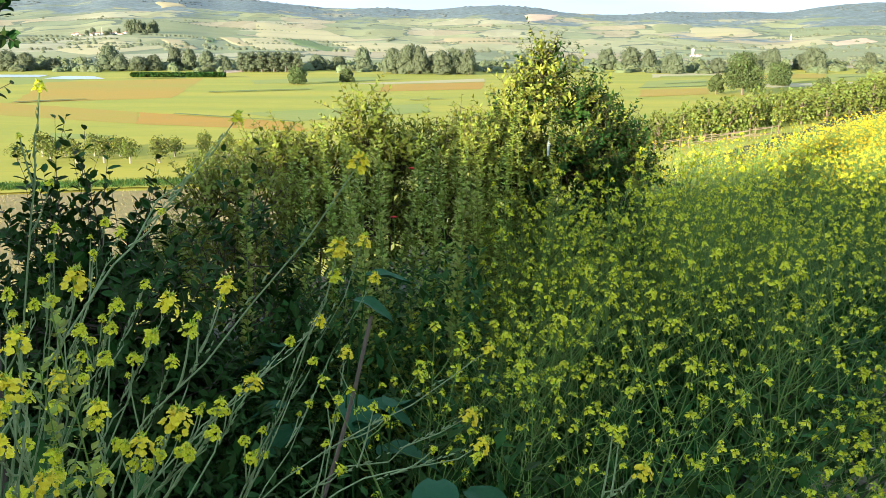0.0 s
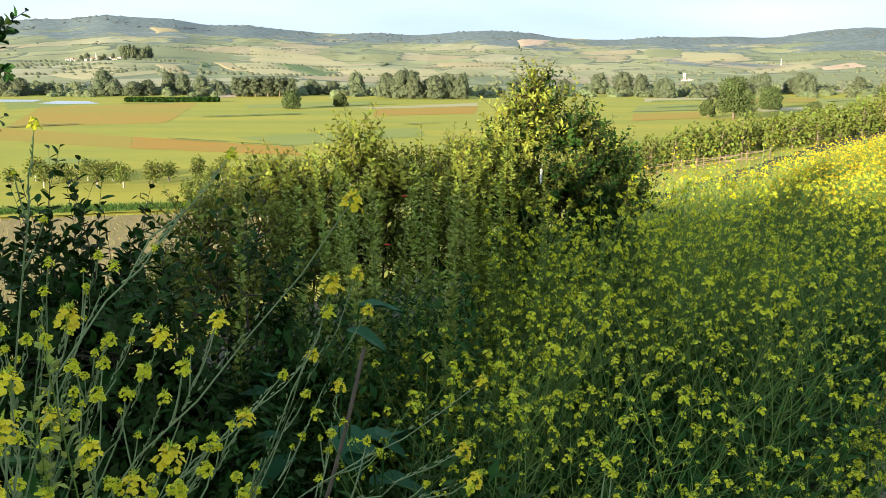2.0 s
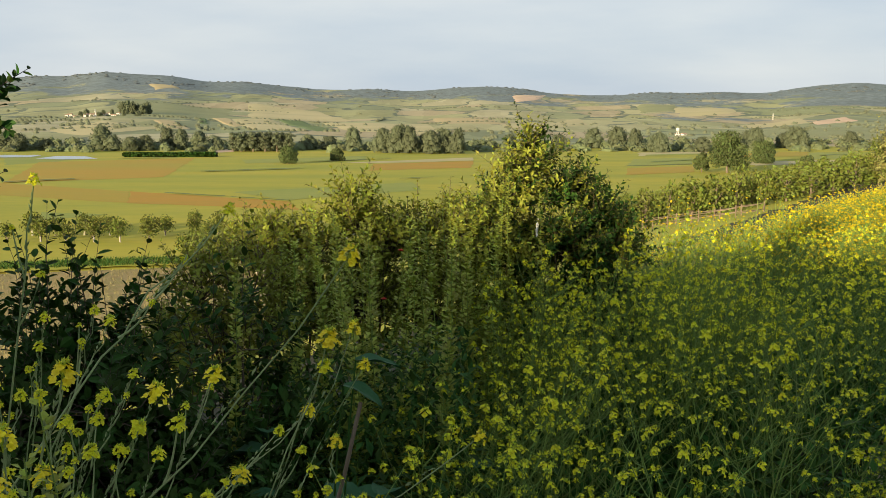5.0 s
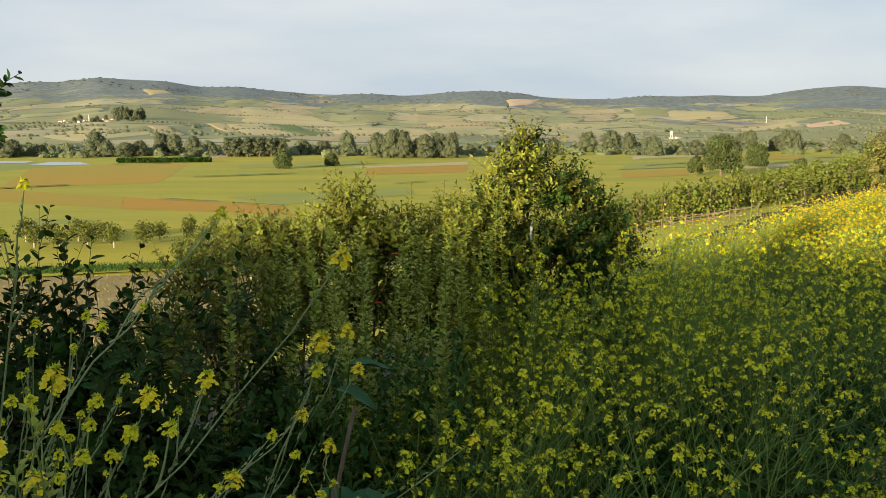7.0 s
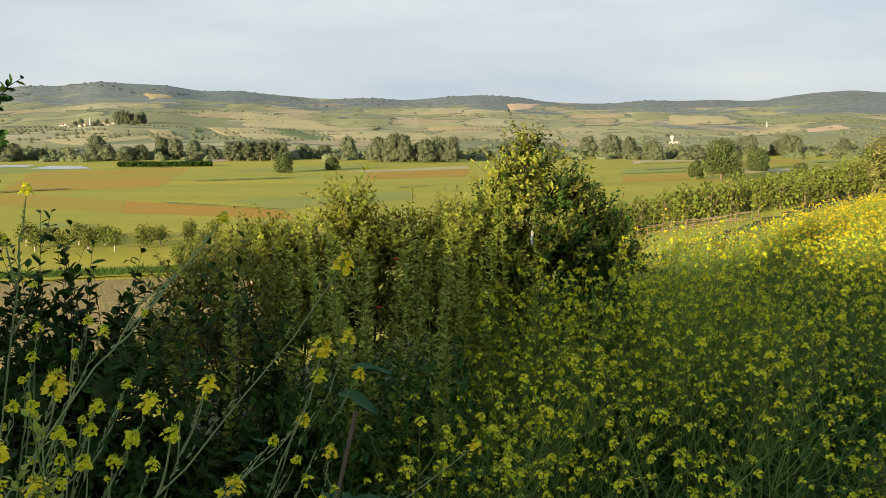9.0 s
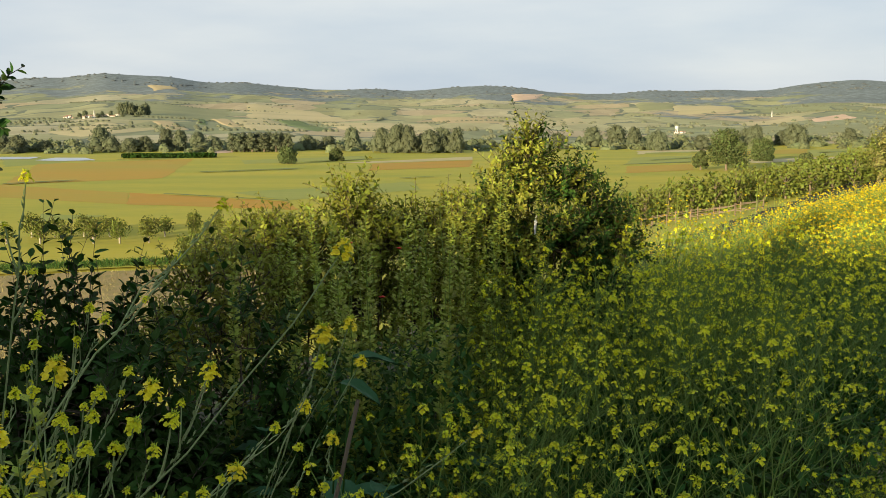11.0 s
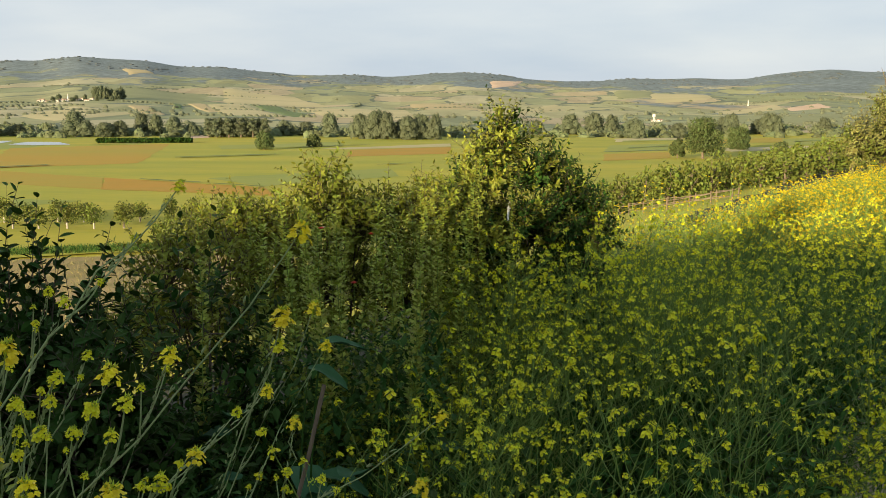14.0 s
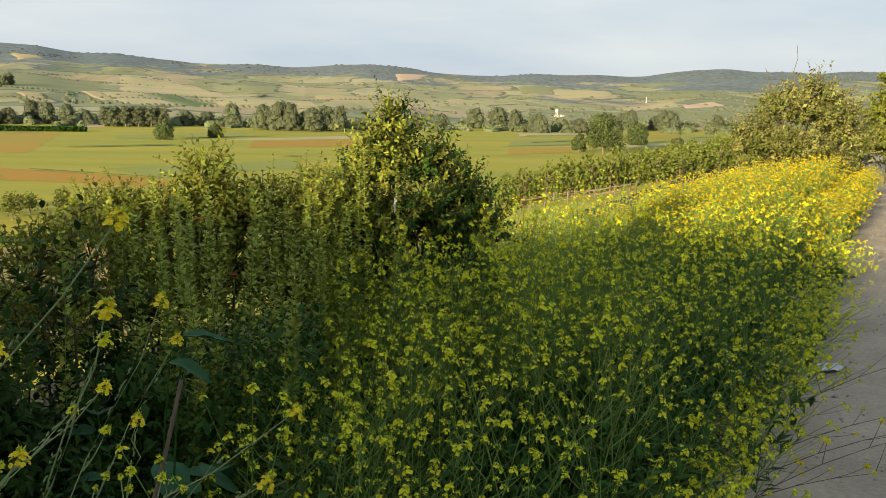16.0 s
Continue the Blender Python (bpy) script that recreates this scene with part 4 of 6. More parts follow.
for i in range(11):
    for row in range(2):
        spots.append((-12.5 - 2.6 * i * 0.7 + rng.uniform(-0.4, 0.4), 84 + 2.2 * i + 5 * row, rng.uniform(0.85, 1.2), rng.uniform(0.85, 1.1)))
copies(orch, spots)
bushy = []
for i in range(3):
    e = thing("orchard_bush", "low bushy hazel-like orchard tree", "tree", "orchard bushes on the slope")
    trunk, crown = tree_mesh(h=3.3, width=2.3, clear=0.1, lobes=15, leaves=310, leaf_size=0.26, seed=70 + i, sides=4)
    part("trunk", trunk, ["bark"], e, smooth=True)
    part("crown", crown, ["orchard_leaf"], e)
    bushy.append(e)
spots = []
for row in range(17):
    d = 72 + 5.4 * row
    for i in range(12):
        b = 0.205 + 0.031 * i * (80 / (60 + 0.5 * d)) + rng.uniform(-0.004, 0.004)
        if b < 0.52 and d < 150 - 60 * (b - 0.2):
            spots.append((b * d, d, rng.uniform(0.8, 1.2), rng.uniform(0.7, 1.1)))
copies(bushy, spots)

# ---- mustard plants ----
HEAD_RICH = [flower_head(True, s) for s in (1, 2, 3)]
HEAD_PLAIN = [flower_head(False, 4), flower_head(False, 5), green_head(6), green_head(9)]
HEAD_SMALL = [small_head(7), small_head(8)]
HEAD_MESH = [h.mesh("flower_head", ["petal", "bud"]) for h in HEAD_RICH]
HEAD_MESH_LIME = [h.mesh("flower_head", ["lime_petal", "bud"]) for h in (HEAD_RICH[0], HEAD_RICH[1], HEAD_RICH[2])]
g = Geo()
g.put(LEAF_V * np.array([1.0, 1, 1]), LEAF_F)
WEED_LEAF_MESH = g.mesh("leaf", ["weed"])
HEAD_MESH_PLAIN = [h.mesh("flower_head", ["lime_petal", "bud"]) for h in (HEAD_PLAIN[0], HEAD_PLAIN[1], HEAD_PLAIN[2])]
HEAD_COUNT = [0]


def curve_points(a, b, c, k):
    """A bent line from a through near b to c."""
    t = np.linspace(0, 1, k)[:, None]
    a, b, c = np.array(a), np.array(b), np.array(c)
    return (1 - t) ** 2 * a + 2 * t * (1 - t) * b + t ** 2 * c


def add_head(parent, tip, way, size, meshes=None):
    HEAD_COUNT[0] += 1
    ob = part("flower_head", (meshes or HEAD_MESH)[HEAD_COUNT[0] % 3], None, parent)
    rot = Matrix(axes_along(np.array([way]), rand_dir(1))[0].tolist())
    ob.matrix_basis = Matrix.Translation(tip) @ rot.to_4x4() @ Matrix.Scale(size, 4)
    return ob


def hero(tip, foot, mid, size):
    """A tall leaning mustard stem with pods along it and one large flower head; tip, foot on the ground, a point that it passes."""
    fx, fy = foot
    base = np.array(at_ground(fx, fy, 0.03))
    e = thing("mustard_plant", "tall leaning mustard stem with yellow flower head and pods", "plant", "tall mustard by the road")
    tip, mid = np.array(tip), np.array(mid)
    t = np.linspace(0, 1, 6)[:, None]
    lower = curve_points(base, (base + mid) / 2 + (mid - tip) * 0.12, mid, 6)
    upper = mid * (1 - t) + tip * t
    upper[1:-1] += rng.normal(0, 0.006, (4, 3))
    pts = np.concatenate([lower[:-1], upper])
    g = Geo()
    g.tubes(pts[None], np.linspace(0.0023, 0.0010, len(pts))[None], 5)
    way = unit(tip - mid)
    # short pods set along the stem
    n = 26
    u = rng.uniform(0.15, 0.93, n)
    s0 = mid + (tip - mid) * u[:, None]
    side = unit(np.cross(way, rng.normal(size=(n, 3))))
    d = unit(side * 0.35 + way)
    ln = rng.uniform(0.007, 0.013, n)
    pod = np.stack([s0, s0 + d * ln[:, None] * 0.5, s0 + d * ln[:, None]], 1)
    g.tubes(pod, np.array([[0.0006, 0.0015, 0.0004]]).repeat(n, 0), 4)
    # a side branch or two
    ends = []
    for k in range(2):
        s = mid + (tip - mid) * rng.uniform(-0.25, 0.45)
        d = unit(way + 0.7 * unit(rng.normal(size=3)) + np.array([0, 0, 0.3]))
        L = rng.uniform(0.04, 0.10)
        g.tubes(curve_points(s, s + d * L * 0.6, s + d * L + np.array([0, 0, 0.03]), 5)[None], np.linspace(0.002, 0.001, 5)[None], 4)
        ends.append((s + d * L + np.array([0, 0, 0.03]), d))
    part("stem", g, ["stem_pale"], e, smooth=True)
    add_head(e, tip + way * size * 0.2, way * 0.5 + np.array([0, 0, 0.8]), size * 1.02, HEAD_MESH if size > 0.037 else HEAD_MESH_LIME)
    for p, d in ends:
        add_head(e, p, d, size * rng.uniform(0.45, 0.75), HEAD_MESH_LIME)
    for k in range(3):
        p = lower[2 + k] * 1.0
        d = unit(rng.normal(size=3) + np.array([0, 0, 0.4]))
        ob = part("leaf", WEED_LEAF_MESH, None, e)
        ob.matrix_basis = Matrix.Translation(p) @ Matrix(axes_along(d[None])[0].tolist()).to_4x4() @ Matrix.Scale(rng.uniform(0.07, 0.13), 4)
    return e


hero((-0.133, 1.200, 1.431), (-1.335, 0.924), (-0.481, 1.120, 1.012), 0.046)
hero((-0.175, 1.310, 1.289), (-0.811, 1.619), (-0.360, 1.400, 0.845), 0.046)
hero((-0.184, 1.330, 1.242), (-0.813, 1.597), (-0.349, 1.400, 0.856), 0.032)
hero((-0.186, 1.780, 1.194), (-0.850, 1.696), (-0.424, 1.750, 0.683), 0.046)
hero((-0.172, 1.860, 1.095), (-0.879, 1.744), (-0.416, 1.820, 0.632), 0.040)
hero((-0.254, 1.590, 1.086), (-1.631, 1.376), (-0.511, 1.550, 0.845), 0.038)
hero((-0.310, 1.600, 1.044), (-1.640, 1.250), (-0.500, 1.550, 0.857), 0.030)
hero((-0.412, 1.550, 1.164), (-1.064, 1.887), (-0.508, 1.600, 0.950), 0.046)
hero((-0.207, 1.640, 1.006), (-0.456, 2.046), (-0.244, 1.700, 0.824), 0.038)
hero((0.069, 1.750, 0.976), (-1.522, 1.155), (-0.332, 1.600, 0.762), 0.042)
hero((0.025, 1.500, 0.939), (-1.679, 1.500), (-0.249, 1.500, 0.804), 0.046)
hero((0.044, 1.450, 0.908), (-1.737, 1.450), (-0.201, 1.450, 0.820), 0.044)
hero((0.285, 1.250, 0.961), (-0.448, 1.966), (0.234, 1.300, 0.879), 0.040)
hero((-0.505, 0.980, 1.254), (-0.744, 1.478), (-0.539, 1.050, 1.049), 0.044)
hero((-0.477, 0.900, 1.228), (-0.597, 1.408), (-0.489, 0.950, 1.087), 0.046)
hero((-0.468, 0.850, 1.186), (-0.617, 1.598), (-0.478, 0.900, 1.093), 0.040)
hero((-0.507, 1.150, 1.283), (-1.211, 1.768), (-0.564, 1.200, 1.155), 0.048)
hero((-0.619, 1.350, 1.527), (-1.049, 1.625), (-0.665, 1.380, 1.332), 0.028)
hero((-0.329, 1.350, 1.482), (-1.550, 1.015), (-0.511, 1.300, 1.271), 0.030)
hero((-0.460, 1.080, 1.126), (-0.535, 1.456), (-0.468, 1.120, 0.987), 0.040)
hero((-0.416, 1.100, 1.069), (-0.743, 1.415), (-0.437, 1.120, 0.987), 0.042)
hero((-0.385, 1.150, 1.083), (-1.153, 1.669), (-0.459, 1.200, 0.953), 0.054)
hero((-0.364, 1.250, 1.020), (-1.334, 1.801), (-0.452, 1.300, 0.899), 0.034)
hero((-0.336, 1.400, 1.037), (-1.076, 1.400), (-0.404, 1.400, 0.919), 0.042)
hero((-0.502, 1.500, 1.143), (-1.159, 1.500), (-0.579, 1.500, 0.979), 0.054)
hero((-0.540, 1.150, 1.140), (-0.865, 1.700), (-0.570, 1.200, 1.015), 0.044)
hero((-0.475, 0.950, 1.093), (-0.899, 1.599), (-0.508, 1.000, 0.991), 0.042)
hero((-0.451, 1.050, 1.053), (-1.139, 1.727), (-0.502, 1.100, 0.955), 0.036)
hero((-0.388, 1.200, 1.012), (-1.430, 1.914), (-0.461, 1.250, 0.916), 0.032)
hero((-0.798, 1.750, 1.226), (-1.208, 2.157), (-0.849, 1.800, 1.032), 0.030)
hero((-0.698, 1.750, 1.241), (-1.376, 2.193), (-0.775, 1.800, 1.057), 0.030)
hero((-0.813, 1.750, 1.167), (-1.245, 2.161), (-0.866, 1.800, 0.982), 0.030)
hero((-0.650, 1.700, 1.231), (-1.571, 2.137), (-0.755, 1.750, 1.048), 0.032)
hero((-0.591, 1.500, 1.143), (-1.370, 1.930), (-0.682, 1.550, 0.969), 0.036)
hero((-0.605, 1.500, 1.101), (-1.400, 2.009), (-0.683, 1.550, 0.958), 0.034)
hero((-0.536, 1.500, 1.081), (-1.250, 1.500), (-0.613, 1.500, 0.935), 0.036)
hero((-0.468, 1.400, 1.076), (-1.133, 1.825), (-0.547, 1.450, 0.915), 0.032)
hero((-0.378, 1.350, 1.023), (-1.136, 1.350), (-0.437, 1.350, 0.923), 0.030)
hero((-0.616, 1.400, 1.130), (-1.227, 1.877), (-0.680, 1.450, 0.978), 0.034)
hero((-0.558, 1.350, 1.099), (-1.203, 1.849), (-0.622, 1.400, 0.959), 0.036)
hero((-0.574, 1.600, 1.153), (-1.264, 1.600), (-0.645, 1.600, 1.006), 0.028)
hero((-0.638, 1.450, 1.067), (-1.253, 1.981), (-0.696, 1.500, 0.935), 0.028)
hero((-0.736, 1.500, 1.142), (-1.062, 1.500), (-0.772, 1.500, 0.989), 0.032)
hero((-0.779, 1.500, 1.160), (-0.985, 1.500), (-0.799, 1.500, 1.021), 0.034)


def mustard_geo(base, hgt, lean, stems, heads, leaves, branches=7, rich=False, head=0.032, twig=0.0013, near=True):
    """Many branching mustard plants: returns nothing, fills the three Geos. base (n,3), hgt (n), lean (n,2)."""
    n = len(base)
    k = 5 if near else 3
    t = np.linspace(0, 1, k)
    up = base[:, None] + np.stack([lean[:, None, 0] * t ** 1.7, lean[:, None, 1] * t ** 1.7, hgt[:, None] * t], -1)
    stems.tubes(up, np.linspace(twig * 2.6, twig, k)[None].repeat(n, 0), 3)
    idx = np.repeat(np.arange(n), branches)
    m = len(idx)
    s = rng.uniform(0.42, 0.93, m)
    st = base[idx] + np.stack([lean[idx, 0] * s ** 1.7, lean[idx, 1] * s ** 1.7, hgt[idx] * s], -1)
    th = rng.uniform(0, 2 * math.pi, m)
    L = ((1.05 - s) * 0.55 + 0.09) * hgt[idx] * rng.uniform(0.6, 1.15, m)
    out = np.stack([np.cos(th), np.sin(th), np.zeros(m)], -1)
    kb = 4 if near else 2
    tb = np.linspace(0, 1, kb)[None, :, None]
    ln = np.stack([lean[idx, 0], lean[idx, 1], 0 * s], -1) * 0.25
    pts = st[:, None] + out[:, None] * L[:, None, None] * 0.75 * tb ** 0.8 + np.array([0, 0, 1.0]) * L[:, None, None] * 0.7 * tb ** 1.25 + ln[:, None] * tb
    stems.tubes(pts, np.linspace(twig * 1.3, twig * 0.7, kb)[None].repeat(m, 0), 3)
    tips = np.concatenate([up[:, -1], pts[:, -1]])
    ways = np.concatenate([up[:, -1] - up[:, -2], pts[:, -1] - pts[:, -2]])
    way = unit(unit(ways) + 0.35 * rng.normal(size=ways.shape) + np.array([0, 0, 0.5]))
    rot = axes_along(way, rand_dir(len(tips)))
    size = head * rng.uniform(0.55, 1.25, len(tips))
    src = HEAD_RICH if rich else (HEAD_PLAIN if near else HEAD_SMALL)
    which = rng.integers(0, len(src), len(tips))
    for w in range(len(src)):
        scatter_geo(heads, src[w], tips[which == w], rot[which == w], size[which == w])
    # lower leaves
    nl = 6 if near else 2
    ix = np.repeat(np.arange(n), nl)
    s = rng.uniform(0.05, 0.55, len(ix))
    p = base[ix] + np.stack([lean[ix, 0] * s ** 1.7, lean[ix, 1] * s ** 1.7, hgt[ix] * s], -1)
    d = rand_dir(len(ix), 0.4)
    leaves.scatter(LEAF_V, LEAF_F, p, axes_along(d), np.stack([rng.uniform(0.04, 0.09, len(ix))] * 3, -1) * np.array([0.8, 1.4, 1]))


def road_xy(a, q):
    return a * ROAD_DIR[0] + q * ROAD_DIR[1], a * ROAD_DIR[1] - q * ROAD_DIR[0]


# single plants nearest the road, built apart
models = []
for v in range(6):
    e = thing("mustard_plant", "branching mustard plant with small yellow flower heads", "plant", "mustard by the road")
    st = Geo()
    hgt = 0.85 + 0.05 * v
    lean = np.array([[0.20 + 0.05 * (v % 3), -0.02 * v]])
    t = np.linspace(0, 1, 6)
    up = np.stack([lean[0, 0] * t ** 1.7, lean[0, 1] * t ** 1.7, hgt * t], -1)
    st.tubes(up[None], np.linspace(0.004, 0.0014, 6)[None], 4)
    add_head(e, up[-1], unit(up[-1] - up[-2]), 0.042, HEAD_MESH_PLAIN)
    for b in range(8):
        s = 0.38 + 0.065 * b
        p0 = np.array([lean[0, 0] * s ** 1.7, lean[0, 1] * s ** 1.7, hgt * s])
        th = b * 2.4 + v
        L = ((1.05 - s) * 0.5 + 0.08) * hgt * rng.uniform(0.7, 1.1)
        tb = np.linspace(0, 1, 5)[:, None]
        pts = p0 + np.array([math.cos(th), math.sin(th), 0]) * L * 0.75 * tb ** 0.8 + np.array([0, 0, L * 0.7]) * tb ** 1.25
        st.tubes(pts[None], np.linspace(0.002, 0.0009, 5)[None], 3)
        add_head(e, pts[-1], unit(pts[-1] - pts[-2]) + np.array([0, 0, 0.5]), rng.uniform(0.026, 0.044), HEAD_MESH_PLAIN)
    part("stem", st, ["stem"], e, smooth=True)
    for b in range(4):
        ob = part("leaf", WEED_LEAF_MESH, None, e)
        d = unit(np.array([math.cos(b * 1.7 + v), math.sin(b * 1.7 + v), 0.35]))
        ob.matrix_basis = Matrix.Translation((0.03, 0, 0.12 + 0.09 * b)) @ Matrix(axes_along(d[None])[0].tolist()).to_4x4() @ Matrix.Scale(0.10 + 0.02 * (b % 3), 4)
    models.append(e)
spots = []
while len(spots) < 170:
    a, q = rng.uniform(1.6, 6.5), rng.uniform(-2.6, -0.35)
    x, y = road_xy(a, q)
    if y > 1.95 and x > -0.1 and (x > 0.9 or rng.random() < (y - 1.1) / 2.2):
        s = rng.uniform(0.75, 1.05)
        spots.append((x, y, s, s))
copies(models, spots, 0.03)

# the mass of mustard behind and between them
st, hd, lf = Geo(), Geo(), Geo()
base, hg = [], []
while len(base) < 540:
    a, q = rng.uniform(1.4, 9.5), -0.3 - 4.4 * rng.random() ** 1.15
    x, y = road_xy(a, q)
    if y < 2.05 or x < -0.25 + 0.12 * (y - 2) or (x < 1.1 and rng.random() > (y - 1.3) / 2.6):
        continue
    base.append(at_ground(x, y))
    hg.append(rng.uniform(0.55, 0.95) * (1.0 if q < -0.7 else 0.6) + 0.14 * min(max(-q - 1.0, 0), 2.5))
base, hg = np.array(base), np.array(hg)
mustard_geo(base, hg, np.stack([rng.uniform(0.0, 0.35, len(hg)), rng.uniform(-0.12, 0.12, len(hg))], -1), st, hd, lf, branches=6, rich=False, head=0.041, twig=0.0011)
# low plants spilling over the road edge
base, hg = [], []
while len(base) < 200:
    a, q = rng.uniform(2.0, 10.0), rng.uniform(-0.75, -0.3)
    x, y = road_xy(a, q)
    base.append(at_ground(x, y))
    hg.append(rng.uniform(0.25, 0.5))
base, hg = np.array(base), np.array(hg)
mustard_geo(base, hg, np.stack([rng.uniform(0.05, 0.35, len(hg)), rng.uniform(-0.25, 0.0, len(hg))], -1), st, hd, lf, branches=6, rich=False, head=0.036, twig=0.0011)
# taller plants before the shrubs and at the foot of the thicket
base, hg = [], []
while len(base) < 190:
    x, y = rng.uniform(0.2, 1.5), rng.uniform(3.7, 4.9)
    h = rng.uniform(0.95, 1.32)
    if len(base) >= 160:
        x, y = rng.uniform(-0.25, 0.5), rng.uniform(2.3, 3.7)
        h = rng.uniform(0.7, 1.0)
        if x < -0.62 + 0.2 * y:
            continue
    base.append(at_ground(x, y))
    hg.append(h)
base, hg = np.array(base), np.array(hg)
mustard_geo(base, hg, np.stack([rng.uniform(-0.05, 0.2, len(hg)), rng.uniform(-0.1, 0.1, len(hg))], -1), st, hd, lf, branches=6, rich=False, head=0.040, twig=0.0011)
far_hd = Geo()


def far_patch(n, a0, a1, q0, q1, lo, hi, branches, head):
    base, hg = [], []
    while len(base) < n:
        a, q = rng.uniform(a0, a1), rng.uniform(q0, q1)
        x, y = road_xy(a, q)
        base.append(at_ground(x, y))
        hg.append(rng.uniform(lo, hi) * (1.0 if q < -0.8 else 0.7))
    base, hg = np.array(base), np.array(hg)
    lean = np.stack([rng.uniform(-0.05, 0.25, n), rng.uniform(-0.12, 0.12, n)], -1)
    mustard_geo(base, hg, lean, st, far_hd, lf, branches=branches, rich=False, head=head, twig=0.002, near=False)


far_patch(330, 8.5, 12.0, -2.4, -0.35, 0.6, 1.0, 7, 0.037)
far_patch(260, 8.5, 12.0, -5.2, -2.4, 0.6, 1.0, 3, 0.03)
far_patch(1250, 11.0, 18.5, -2.9, -0.3, 0.6, 1.0, 12, 0.038)
far_patch(260, 11.0, 18.5, -4.2, -2.7, 0.6, 1.0, 4, 0.036)
far_patch(70, 9.5, 15.0, -6.2, -3.6, 1.15, 1.5, 3, 0.045)
far_patch(150, 11.5, 20.0, -7.0, -3.8, 0.7, 1.15, 5, 0.036)
tagged(new("mustard_stems", st.mesh("mustard_stems", ["stem"])), "tangle of thin green mustard stems", "mustard", kind="stuff")
tagged(new("mustard_blossom", hd.mesh("mustard_blossom", ["lime_petal", "bud"])), "countless small yellow mustard flower heads", "mustard", kind="stuff")
tagged(new("mustard_blossom", far_hd.mesh("mustard_blossom", ["far_petal", "bud"])), "sunlit yellow mustard blossom along the road", "mustard", kind="stuff")
tagged(new("mustard_leaves", lf.mesh("mustard_leaves", ["weed"])), "small green leaves low among mustard", "mustard", kind="stuff")


# ---- grass and weeds ----
def grass(name, label, spots, lo, hi, mat, width=0.009, lean=0.5):
    x, y = np.array(spots).T
    z = height(x, y) - 0.01
    n = len(x)
    d = rand_dir(n, 2.2)
    d[:, 2] = np.abs(d[:, 2])
    d[:, 0] += lean * 0.35
    rot = axes_along(d, rand_dir(n))
    L = rng.uniform(lo, hi, n)
    size = np.stack([width * rng.uniform(0.6, 1.4, n), L, L], -1)
    g = Geo()
    pos = np.stack([x, y, z], -1)
    g.scatter(BLADE_V, BLADE_Q, pos, rot, size)
    g.scatter(BLADE_V[4:], np.array([(0, 1, 2)]), pos, rot, size)
    return tagged(new(name, g.mesh(name, [mat])), label, "grass", kind="stuff")


def field_spots(n, a0, a1, q0, q1, keep=None):
    out = []
    while len(out) < n:
        x, y = road_xy(rng.uniform(a0, a1), rng.uniform(q0, q1))
        if (keep is None or keep(x, y)) and math.hypot(x, y) > 0.7:
            out.append((x, y))
    return out


grass("grass", "long blue-green grass among the flowers", field_spots(9000, 1.2, 8, -4.5, -0.75), 0.22, 0.60, "grass")
grass("grass", "long green grass on the bank", field_spots(9000, 7, 19, -7, -0.8), 0.25, 0.6, "grass", 0.014)
grass("grass", "short grass at the road edge", field_spots(3500, 0.8, 16, -0.95, -0.3), 0.05, 0.2, "grass", 0.006)
grass("dry_grass", "pale dry grass stalks on the bank", field_spots(900, 5, 14, -7, -2.5), 0.5, 0.95, "straw", 0.006)


def weeds(name, label, n, region, lo, hi, size, mat):
    """Loose leaves of low weeds filling a stretch of the bank."""
    g = Geo()
    p = []
    while len(p) < n:
        x, y = rng.uniform(region[0], region[1]), rng.uniform(region[2], region[3])
        q = x * ROAD_DIR[1] - y * ROAD_DIR[0]
        if q < -0.45:
            p.append((x, y, float(height(x, y)) + rng.uniform(lo, hi)))
    d = rand_dir(n, 0.5)
    s = rng.uniform(0.6, 1.3, n) * size
    g.scatter(LEAF_V, LEAF_F, np.array(p), axes_along(d), np.stack([s * 0.85, s, s], -1))
    return tagged(new(name, g.mesh(name, [mat])), label, "weeds", kind="stuff")


# very dark leaf colours here help the shade low on the bank
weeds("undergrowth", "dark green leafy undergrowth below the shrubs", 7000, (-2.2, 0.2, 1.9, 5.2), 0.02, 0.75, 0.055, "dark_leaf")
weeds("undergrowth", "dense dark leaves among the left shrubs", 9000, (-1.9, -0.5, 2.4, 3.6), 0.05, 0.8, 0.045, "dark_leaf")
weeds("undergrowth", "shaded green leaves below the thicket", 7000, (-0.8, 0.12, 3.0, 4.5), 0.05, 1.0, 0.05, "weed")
weeds("undergrowth", "low green weeds under the mustard", 14000, (-0.1, 3.5, 1.6, 6.5), 0.02, 0.42, 0.05, "weed")


# ---- shrubs ----
g = Geo()
g.put(OVAL_V, OVAL_F)
DARK_LEAF_MESH = g.mesh("leaf", ["dark_leaf"])


